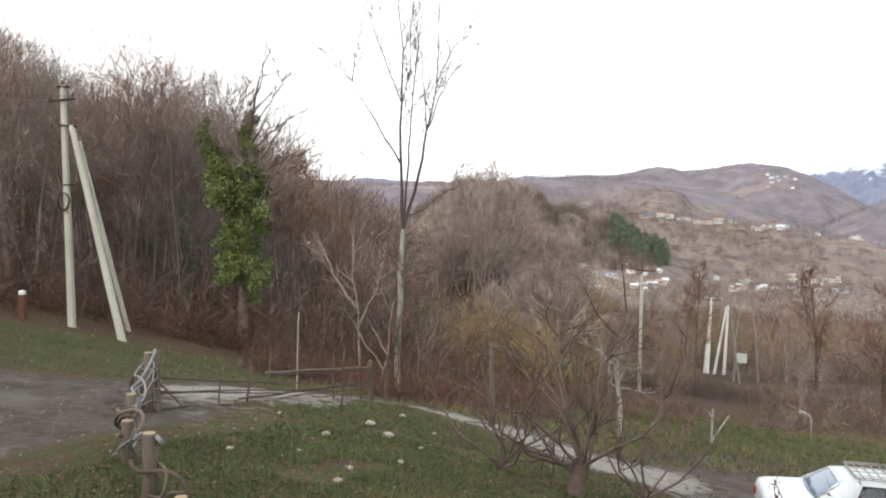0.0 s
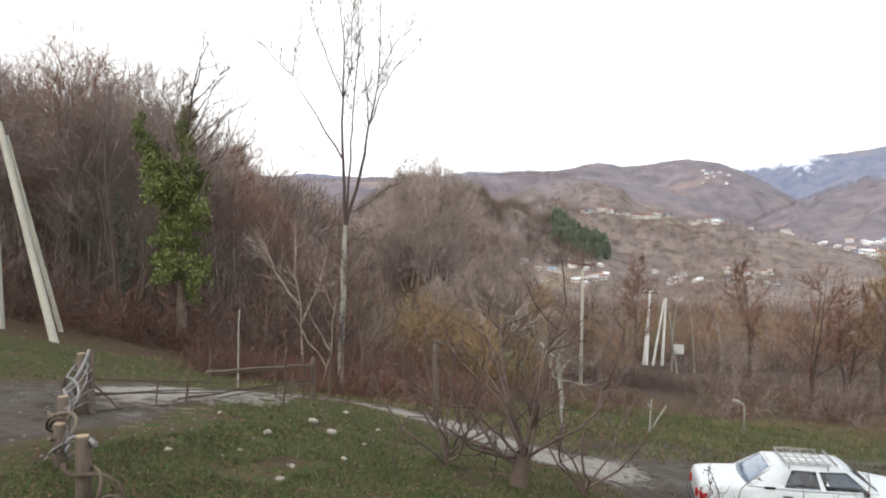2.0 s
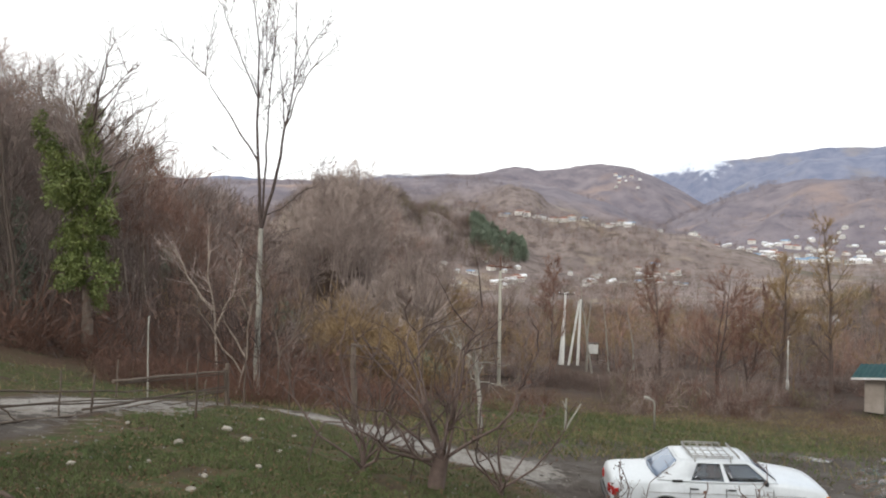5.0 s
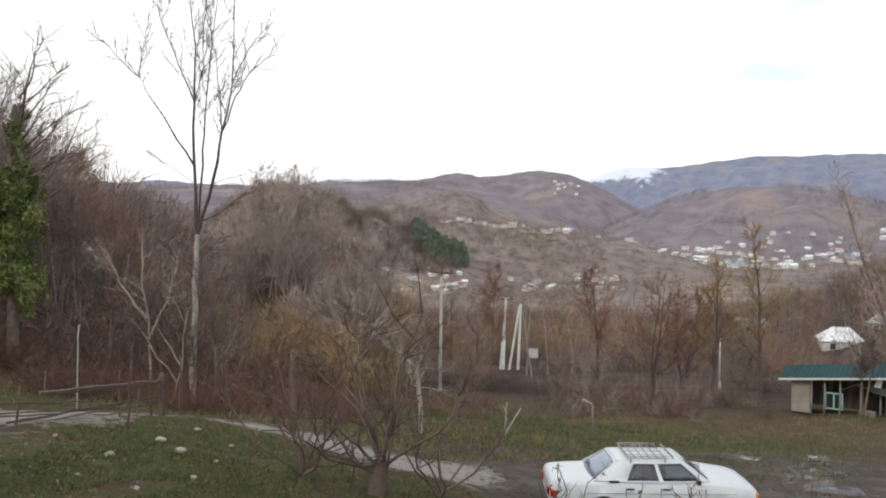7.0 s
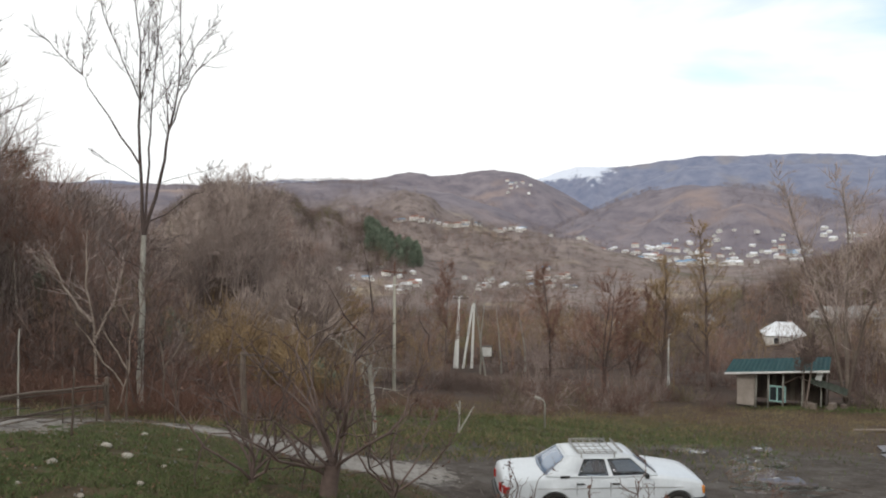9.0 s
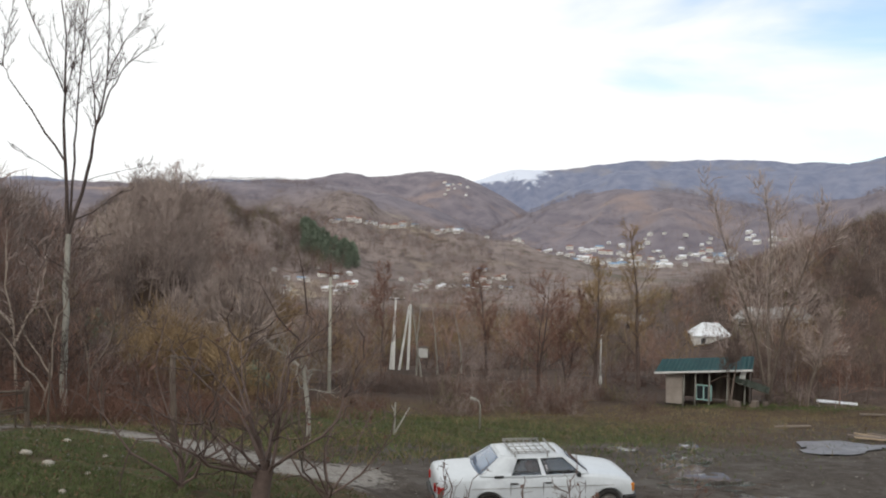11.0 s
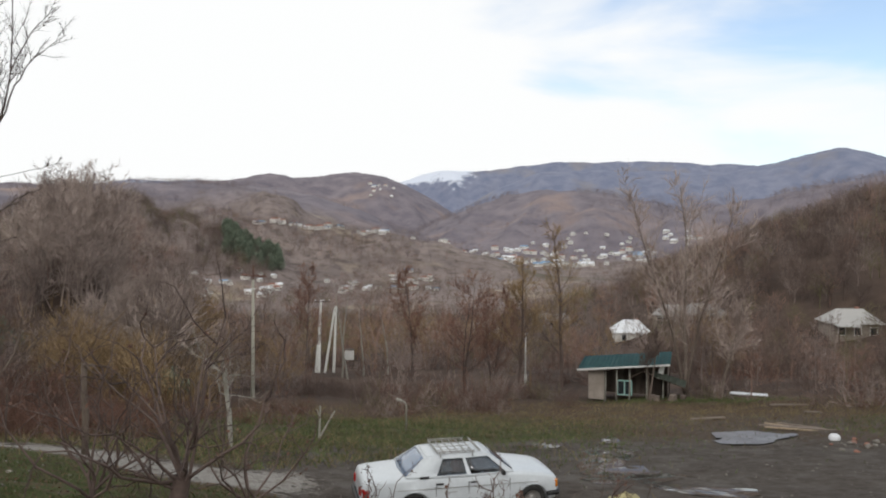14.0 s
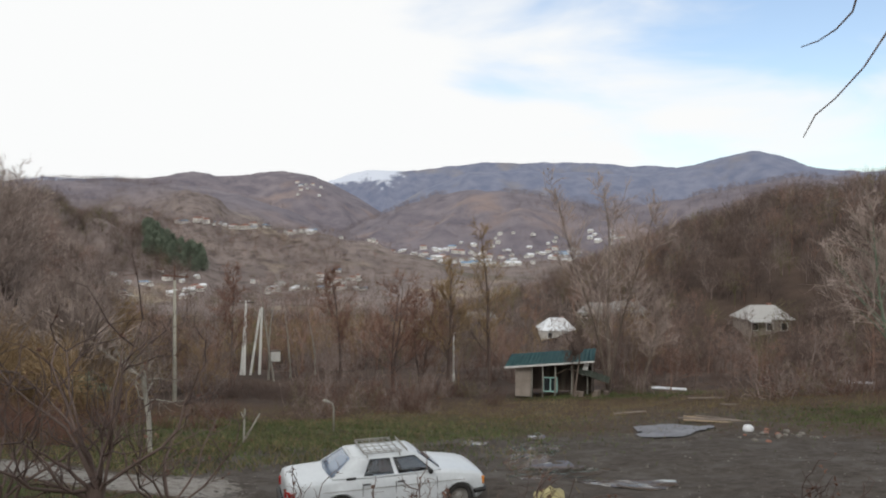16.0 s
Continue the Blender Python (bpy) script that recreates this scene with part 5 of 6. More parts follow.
pollard("fruit_tree", 10.1, 13.2, 0.62, 13, 2.7, 501, "cut-back leafless fruit tree with dark crooked shoots", 0.17, 1.0, 0.7)
pollard("fruit_tree", 13.3, 26.2, 2.5, 12, 2.0, 510, "old fruit tree with a pale stem and spreading grey branches", 0.085, 0.6, -0.05, M_PALE, M_BARK)
pollard("fruit_bush", 4.6, 13.4, 0.2, 9, 2.4, 502, "leafless fruit bush with crooked dark stems", 0.06, 0.8, 0.8)
pollard("fruit_bush", 15.0, 14.0, 0.15, 7, 2.2, 503, "leafless fruit bush with crooked dark stems", 0.06, 0.7, 0.7)
pollard("fruit_bush", 40.2, 12.2, 0.1, 5, 1.7, 504, "low leafless bush in front of the yard", 0.05, 0.7, 0.8)
pollard("fruit_bush", 33.5, 11.6, 0.1, 6, 1.5, 505, "low leafless bush in front of the parked car", 0.05, 0.7, 0.7)
pollard("fruit_bush", 61.3, 14.0, 0.1, 5, 1.6, 506, "low leafless bush at the yard's side", 0.05, 0.7, 0.8)
pollard("fruit_bush", 24.5, 12.2, 0.1, 4, 1.2, 507, "low leafless bush in front of the parked car", 0.05, 0.6, 0.6)


def walnut_branch():
    """Bare twigs that hang from a tree beside the house."""
    ob = empty("overhanging_branch", 4.72, 2.3, 7.7, 0, "bare dark branch hanging from a tree beside the house", "branch")
    part("limb", tube_bm([(1.3, -1.6, 1.5), (0.9, -1.0, 1.1), (0.5, -0.5, 0.7), (0.12, -0.1, 0.4)], [0.05, 0.04, 0.03, 0.014], 7), M_TWIG_DARK, ob)
    part("twig", tube_bm([(0.12, -0.1, 0.4), (0.0, 0.0, 0.06), (-0.01, 0.03, -0.06), (-0.05, 0.1, -0.15), (-0.1, 0.18, -0.21), (-0.16, 0.25, -0.24)], [0.008, 0.006, 0.006, 0.005, 0.004, 0.003], 6), M_TWIG_DARK, ob)
    part("twig", tube_bm([(0.5, -0.5, 0.7), (0.16, -0.22, 0.15), (0.08, -0.13, -0.18), (0.03, -0.02, -0.38), (-0.05, 0.1, -0.55), (-0.1, 0.19, -0.64), (-0.14, 0.24, -0.77)], [0.011, 0.007, 0.006, 0.005, 0.0045, 0.004, 0.003], 6), M_TWIG_DARK, ob)


walnut_branch()


def pines():
    rng = np.random.RandomState(17)
    protos = []
    for k in range(3):
        rows = [(0.0, 0.0, -0.3, 0.0, 0.0, 12.0, 0.18, 0.03)]
        x, y = polar(13.0 + k, 592)
        ob = empty("pine_tree", x, y, gz(x, y), 0, "dark green pine in the grove above the village", "pine", "pines of the grove")
        ob.scale = (0.95, 0.95, 1.0)
        mesh_of("trunk", *prisms(rows, 6), M_BARK, ob)
        leafy("crown", [(rng.randn() * 1.0 * (1 - h / 16), rng.randn() * 1.0 * (1 - h / 16), h, 3.4 * (1.25 - h / 15)) for h in np.linspace(2.5, 11.5, 16)], 1700, 0.42, M_PINE, ob, 30 + k)
        protos.append(ob)
    for k in range(70):
        az = 12.4 + 3.9 * rng.rand()
        d = 572 + 40 * rng.rand()
        x, y = polar(az, d)
        c = copy_thing(protos[k % 3], pose(x, y, gz(x, y), 0, 0, rng.rand() * 360))
        f = 0.8 + 0.35 * rng.rand()
        c.scale = (f, f, f * 1.05)


pines()


# ---- the parked car ----
M_PAINT = mat("white_car_paint", (0.50, 0.53, 0.55), (0.60, 0.63, 0.65), 1.5, 0.28, 0.0, 12, spec=0.5)
M_TYRE = mat("tyre_rubber", (0.02, 0.02, 0.02), (0.05, 0.047, 0.043), 6, 0.85, 0.2, 40)
M_RIM = mat("dull_wheel_steel", (0.25, 0.24, 0.22), (0.42, 0.41, 0.39), 6, 0.45, 0.1, 30, metal=0.6)
M_BLACK = mat("black_plastic_trim", (0.018, 0.018, 0.018), (0.035, 0.034, 0.033), 6, 0.5, 0.1, 30)
M_RED_LENS = mat("red_tail_lens", (0.30, 0.012, 0.012), (0.42, 0.03, 0.025), 9, 0.2, 0.0, 30, spec=0.5)
M_AMBER = mat("amber_lens", (0.42, 0.16, 0.02), (0.65, 0.22, 0.03), 9, 0.2, 0.0, 30, spec=0.5)
M_CHROME = mat("chromed_bumper", (0.45, 0.45, 0.45), (0.6, 0.6, 0.6), 5, 0.25, 0.0, 20, metal=0.9)
M_SEAT = mat("dark_red_upholstery", (0.06, 0.022, 0.02), (0.12, 0.045, 0.04), 7, 0.9, 0.2, 30)


def glass_material(name, tint, rough=0.03):
    m = bpy.data.materials.new(name)
    m.use_nodes = True
    p = m.node_tree.nodes["Principled BSDF"]
    p.inputs["Base Color"].default_value = (*tint, 1)
    p.inputs["Roughness"].default_value = rough
    p.inputs["Transmission Weight"].default_value = 1.0
    p.inputs["IOR"].default_value = 1.7
    return m


# tint darkens the panes, standing in for the shaded cabin behind them
M_GLASS = glass_material("tinted_car_glass", (0.26, 0.31, 0.37))


# blue body colour imitates the sky reflected in the rear window
M_GLASS_SKY = glass_material("sky_tinted_rear_glass", (0.20, 0.27, 0.38), 0.06)
M_GLASS_SKY.node_tree.nodes["Principled BSDF"].inputs["IOR"].default_value = 2.1
M_GLASS_SKY.node_tree.nodes["Principled BSDF"].inputs["Transmission Weight"].default_value = 0.35


def parked_car():
    cx, cy = polar(30.4, 18.2)
    car = empty("parked_car", cx, cy, gz(cx, cy) - 0.02, -15.3, "white four-door saloon car with a roof rack, parked on dirt", "car")
    # body below the windows: cross-sections along the length, x forward
    X = np.linspace(-2.42, 2.195, 76)
    pull = lambda x: x if x < 1.1 else 1.1 + (x - 1.1) / 0.83
    wheels = (-1.25, 1.55)
    deck = lambda x: float(np.interp(pull(x), [-2.42, -2.36, -2.2, -1.2, -0.9, 1.1, 1.3, 2.1, 2.34, 2.42], [0.80, 0.93, 0.96, 1.0, 1.0, 1.0, 0.985, 0.89, 0.83, 0.72]))
    half = lambda x: float(np.interp(pull(x), [-2.42, -2.3, -1.9, -0.6, 0.8, 1.9, 2.3, 2.42], [0.72, 0.80, 0.86, 0.895, 0.895, 0.87, 0.82, 0.74]))
    floor = lambda x: float(np.interp(pull(x), [-2.42, -2.2, -1.9, 1.9, 2.2, 2.42], [0.42, 0.34, 0.24, 0.22, 0.28, 0.36]))

    def sill(x):
        z = floor(x)
        for wx in wheels:
            if abs(x - wx) < 0.37:
                z = max(z, 0.31 + math.sqrt(0.37 ** 2 - (x - wx) ** 2))
        return z

    bm = bmesh.new()
    rows = []
    for x in X:
        w, t, s = half(x), deck(x), sill(x)
        pts = [(0.5 * w, floor(x)), (w * 0.955, s), (w * 0.99, s + (0.52 - s) * 0.5 if s < 0.5 else s + 0.01), (w, max(0.56, s + 0.02)), (w * 0.985, 0.70), (w * 0.955, t - 0.075), (w * 0.92, t - 0.02), (w * 0.80, t + 0.005), (w * 0.45, t + 0.022), (0, t + 0.028)]
        ring = [bm.verts.new((x, -y, z)) for y, z in pts] + [bm.verts.new((x, y, z)) for y, z in reversed(pts[:-1])]
        rows.append(ring)
    for r0, r1 in zip(rows, rows[1:]):
        for k in range(len(r0) - 1):
            bm.faces.new((r0[k], r1[k], r1[k + 1], r0[k + 1])).smooth = True
    bm.faces.new(rows[0])
    bm.faces.new(rows[-1][::-1])
    body = part("body", bm, M_PAINT, car)
    # cabin: pillars and roof as a frame with open windows
    z0, z1 = 1.0, 1.375

    def cab(u, v, side):
        """u along the side from rear 0 to front 1, v up from the belt 0 to the roof's edge 1."""
        xr, xf = -1.44 + 0.50 * v, 1.10 - 0.52 * v
        y = 0.835 - 0.25 * v - 0.02 * v * v
        bow = 0.03 * math.sin(u * math.pi)
        return Vector((xr + (xf - xr) * u, side * (y - 0.05 * (abs(u - 0.5) * 2) ** 3 + bow), z0 + (z1 - z0) * v))

    def panel(fn, grid_u, grid_v, hole, thick, flip, name, parent, material=M_PAINT):
        """A sheet over (u, v) that leaves out the cells of hole, given thickness."""
        b = bmesh.new()
        vs = [[b.verts.new(fn(u, v)) for v in grid_v] for u in grid_u]
        for i in range(len(grid_u) - 1):
            for j in range(len(grid_v) - 1):
                if hole(0.5 * (grid_u[i] + grid_u[i + 1]), 0.5 * (grid_v[j] + grid_v[j + 1])):
                    continue
                f = (vs[i][j], vs[i + 1][j], vs[i + 1][j + 1], vs[i][j + 1])
                b.faces.new(f[::-1] if flip else f).smooth = True
        bmesh.ops.delete(b, geom=[v for v in b.verts if not v.link_faces], context="VERTS")
        if thick:
            bmesh.ops.solidify(b, geom=b.faces[:], thickness=thick)
        return part(name, b, material, parent)

    U = [0, 0.12, 0.27, 0.33, 0.4, 0.5, 0.555, 0.595, 0.7, 0.8, 0.93, 1.0]
    V = [0.0, 0.06, 0.3, 0.6, 0.90, 1.0]
    side_hole = lambda u, v: 0.06 < v < 0.90 and (0.27 < u < 0.555 or 0.595 < u < 0.93)
    for side in (-1, 1):
        panel(lambda u, v: cab(u, v, side), U, V, side_hole, 0.03, side > 0, "side_frame", car)
        for name, a, c in (("rear_door_window", 0.27, 0.555), ("front_door_window", 0.595, 0.93)):
            us, vs2 = np.linspace(a, c, 5), np.linspace(0.06, 0.90, 4)
            pane = panel(lambda u, v: cab(u, v, side) - Vector((0, side * 0.012, 0)), us, vs2, lambda u, v: False, 0.004, side > 0, name, car, M_GLASS)
            pane.visible_shadow = False
        for x in (-0.76, 0.0, 0.98):
            part("door_seam", box_bm((0.008, 0.02, 0.56), (x, side * (half(x) - 0.012), 0.60)), M_BLACK, car)
        for x in (-0.55, 0.24):
            h = part("door_handle", box_bm((0.17, 0.035, 0.03), (x - 0.12, side * (half(x) - 0.002), 0.855), None, 0.008), M_BLACK, car, "black door handle")
        part("air_vent", box_bm((0.22, 0.03, 0.05), (-1.02, side * 0.835, 1.0), Euler((0, 0, side * radians(-4))).to_matrix(), 0.008), M_BLACK, car, "black slatted air vent")
        part("side_trim", box_bm((3.3, 0.012, 0.012), (0.0, side * 0.896, 0.76), None, 0.003), M_RIM, car)
        part("mirror", box_bm((0.09, 0.16, 0.11), (0.80, side * 0.93, 1.04), None, 0.03), M_BLACK, car)
    # the roof, crowned
    roof_u, roof_v = np.linspace(0, 1, 12), np.linspace(0, 1, 9)

    def roof_fn(u, v):
        y = (v * 2 - 1)
        p = cab(u, 1.0, 1)
        return Vector((p.x, p.y * y, z1 + 0.055 * (1 - abs(y) ** 2.6) ** 0.8 * math.sin(math.pi * (0.12 + 0.76 * u)) ** 0.5))

    panel(roof_fn, roof_u, roof_v, lambda u, v: False, 0.03, False, "roof", car)

    def screen_fn(front):
        def fn(u, v):
            p = cab(1.0 if front else 0.0, v, 1)
            y = (u * 2 - 1)
            top = roof_fn(1.0 if front else 0.0, u)
            bulge = 0.10 * (1 - y * y) * (1 if front else -1)
            z = z0 + (top.z - z0) * v
            return Vector((p.x + bulge * (1 - v * 0.85), p.y * y, z))
        return fn

    for front, name in ((True, "windscreen"), (False, "rear_window")):
        gu, gv = [0, 0.035, 0.3, 0.5, 0.7, 0.965, 1.0], [0, 0.04, 0.35, 0.65, 0.92, 1.0]
        panel(screen_fn(front), gu, gv, lambda u, v: 0.035 < u < 0.965 and 0.04 < v < 0.92, 0.02, not front, name + "_frame", car)
        off = -0.008 if front else 0.008
        pane = panel(lambda u, v: screen_fn(front)(u, v) + Vector((off, 0, 0)), [0.035, 0.2, 0.35, 0.5, 0.65, 0.8, 0.965], [0.04, 0.35, 0.65, 0.92], lambda u, v: False, 0.004, not front, name, car, M_GLASS if front else M_GLASS_SKY)
        pane.visible_shadow = False
    # seats seen through the glass
    for x, y in ((0.1, -0.38), (0.1, 0.38)):
        part("seat", add_box(box_bm((0.5, 0.5, 0.16), (x, y, 0.62), None, 0.05), (0.14, 0.48, 0.62), (x - 0.3, y, 0.95), Euler((0, radians(-12), 0)).to_matrix(), 0.05), M_SEAT, car)
    part("seat", add_box(box_bm((0.5, 1.25, 0.16), (-0.7, 0, 0.62), None, 0.05), (0.14, 1.25, 0.55), (-0.96, 0, 0.88), Euler((0, radians(-14), 0)).to_matrix(), 0.05), M_SEAT, car)
    bm = bmesh.new()
    ring = [Vector((0.6 + 0.05 * math.sin(a), 0.38 + 0.19 * math.cos(a), 1.02 + 0.18 * math.sin(a))) for a in np.linspace(0, math.tau, 21)]
    part("steering_wheel", add_tube(bm, ring, 0.014, 6), M_BLACK, car)
    # wheels
    for wx in wheels:
        for side in (-1, 1):
            wheel = empty("wheel", wx, side * 0.73, 0.325)
            wheel.parent = car
            prof = ((0.205, -0.085), (0.27, -0.098), (0.315, -0.085), (0.325, -0.04), (0.325, 0.04), (0.315, 0.085), (0.27, 0.098), (0.205, 0.085))
            b = bmesh.new()
            rings = [[b.verts.new((r * math.cos(a), y, r * math.sin(a))) for r, y in prof] for a in np.linspace(0, math.tau, 29)[:-1]]
            for i, r0 in enumerate(rings):
                r1 = rings[(i + 1) % len(rings)]
                for k in range(len(prof)):
                    b.faces.new((r0[k], r0[(k + 1) % len(prof)], r1[(k + 1) % len(prof)], r1[k])).smooth = True
            part("tyre", b, M_TYRE, wheel)
            b = bmesh.new()
            prof = ((0.0, 0.05), (0.05, 0.055), (0.07, 0.035), (0.13, 0.03), (0.17, 0.05), (0.206, 0.085))
            rings = [[b.verts.new((r * math.cos(a), side * y, r * math.sin(a))) for r, y in prof[1:]] for a in np.linspace(0, math.tau, 25)[:-1]]
            for i, r0 in enumerate(rings):
                r1 = rings[(i + 1) % len(rings)]
                for k in range(len(prof) - 2):
                    b.faces.new((r0[k], r0[k + 1], r1[k + 1], r1[k])).smooth = True
            b.faces.new([r[0] for r in rings])
            part("rim", b, M_RIM, wheel)
    # lights, bumpers, rack
    for side in (-1, 1):
        part("tail_light", box_bm((0.10, 0.30, 0.19), (-2.385, side * 0.60, 0.70), Euler((0, 0, side * radians(-14))).to_matrix(), 0.02), M_RED_LENS, car, "red tail light")
        part("tail_light_wrap", box_bm((0.16, 0.04, 0.17), (-2.30, side * 0.79, 0.70), Euler((0, 0, side * radians(-24))).to_matrix(), 0.015), M_RED_LENS, car, "red tail light")
        part("headlight", box_bm((0.08, 0.34, 0.19), (2.175, side * 0.52, 0.66), Euler((0, 0, side * radians(10))).to_matrix(), 0.02), M_CHROME, car, "clear headlight")
        part("indicator", box_bm((0.10, 0.06, 0.18), (2.13, side * 0.765, 0.66), Euler((0, 0, side * radians(30))).to_matrix(), 0.015), M_AMBER, car, "amber turn indicator")
    for x, s in ((-2.46, -1), (2.235, 1)):
        pts = [(x - s * 0.34, -0.86, 0.45), (x - s * 0.08, -0.82, 0.45), (x, -0.6, 0.45), (x + s * 0.02, 0, 0.45), (x, 0.6, 0.45), (x - s * 0.08, 0.82, 0.45), (x - s * 0.34, 0.86, 0.45)]
        b = bmesh.new()
        add_tube(b, pts, 0.055, 8)
        part("bumper", b, M_BLACK, car)
    part("grille", box_bm((0.05, 0.66, 0.15), (2.2, 0, 0.64), None, 0.01), M_BLACK, car)
    rack = empty("roof_rack", -0.2, 0, -0.045)
    rack.parent = car
    for y in (-0.55, 0.55):
        part("rail", tube_bm([(-0.46, y, 1.525), (0.42, y, 1.525)], 0.014, 6), M_RIM, rack)
        part("rail", tube_bm([(-0.46, y, 1.488), (0.42, y, 1.488)], 0.011, 6), M_RIM, rack)
        for x in (-0.4, 0.36):
            part("foot", tube_bm([(x, y * 1.08, 1.40), (x, y, 1.525)], 0.014, 6), M_RIM, rack)
    for x in np.linspace(-0.46, 0.55, 7):
        part("crossbar", tube_bm([(x, -0.55, 1.488), (x, 0.55, 1.488)], 0.012, 6), M_RIM, rack)
    for y in (-0.28, 0, 0.28):
        part("crossbar", tube_bm([(-0.46, y, 1.492), (0.42, y, 1.492)], 0.009, 6), M_RIM, rack)
    for x in (-0.46, 0.55):
        part("crossbar", tube_bm([(x, -0.55, 1.525), (x, 0.55, 1.525)], 0.013, 6), M_RIM, rack)
    return car


parked_car()


# ---- shed, houses, village ----
M_ROOF_GREEN = mat("faded_green_roof_sheet", (0.02, 0.085, 0.09), (0.04, 0.135, 0.13), 1.5, 0.55, 0.1, 20, metal=0.1)
M_MOSSY = mat("mossy_dull_sheet", (0.06, 0.075, 0.06), (0.13, 0.145, 0.115), 3, 0.8, 0.3, 20)
M_PLASTER = mat("stained_plaster", (0.24, 0.205, 0.175), (0.38, 0.33, 0.285), 1.4, 0.95, 0.3, 18, per_object=0.3)
M_PLANK = mat("weathered_boards", (0.11, 0.085, 0.07), (0.21, 0.17, 0.14), 2.5, 0.9, 0.4, 20, per_object=0.4, stretch=(1, 1, 0.3))
M_GREEN_PAINT = mat("turquoise_window_paint", (0.26, 0.46, 0.42), (0.36, 0.56, 0.51), 3, 0.6, 0.1, 20)
M_DARK_PANE = mat("dark_window_glass", (0.02, 0.025, 0.028), (0.035, 0.04, 0.045), 3, 0.12, 0.0, 20, spec=0.5)
M_SLATE = mat("grey_fibre_cement_roof", (0.25, 0.245, 0.235), (0.40, 0.39, 0.375), 0.8, 0.9, 0.2, 9, per_object=0.4)
M_TIN = mat("bright_tin_roof", (0.62, 0.64, 0.66), (0.80, 0.82, 0.84), 0.6, 0.5, 0.1, 9, per_object=0.3)
M_BLUE_ROOF = mat("blue_roof_sheet", (0.14, 0.24, 0.36), (0.22, 0.34, 0.48), 0.6, 0.6, 0.1, 9)
M_TILE_ROOF = mat("red_brown_roof", (0.20, 0.09, 0.065), (0.32, 0.16, 0.12), 0.6, 0.8, 0.1, 9)
M_WALL = mat("whitewashed_wall", (0.62, 0.60, 0.56), (0.80, 0.78, 0.74), 0.5, 0.9, 0.2, 9, per_object=0.5)


def roof_sheet(size_x, depth, rise, thick=0.05, waves=0, eave=0.0):
    """A single-pitch corrugated roof sheet, rising along y."""
    bm = bmesh.new()
    n = max(2, waves * 4)
    rows = []
    for j in range(5):
        y = depth * (j / 4)
        row = []
        for i in range(n + 1):
            x = size_x * (i / n - 0.5)
            row.append(bm.verts.new((x, y, rise * j / 4 + (0.025 * math.sin(i * math.pi / 2) if waves else 0))))
        rows.append(row)
    for r0, r1 in zip(rows, rows[1:]):
        for i in range(n):
            bm.faces.new((r0[i], r0[i + 1], r1[i + 1], r1[i]))
    bmesh.ops.solidify(bm, geom=bm.faces[:], thickness=-thick)
    return bm


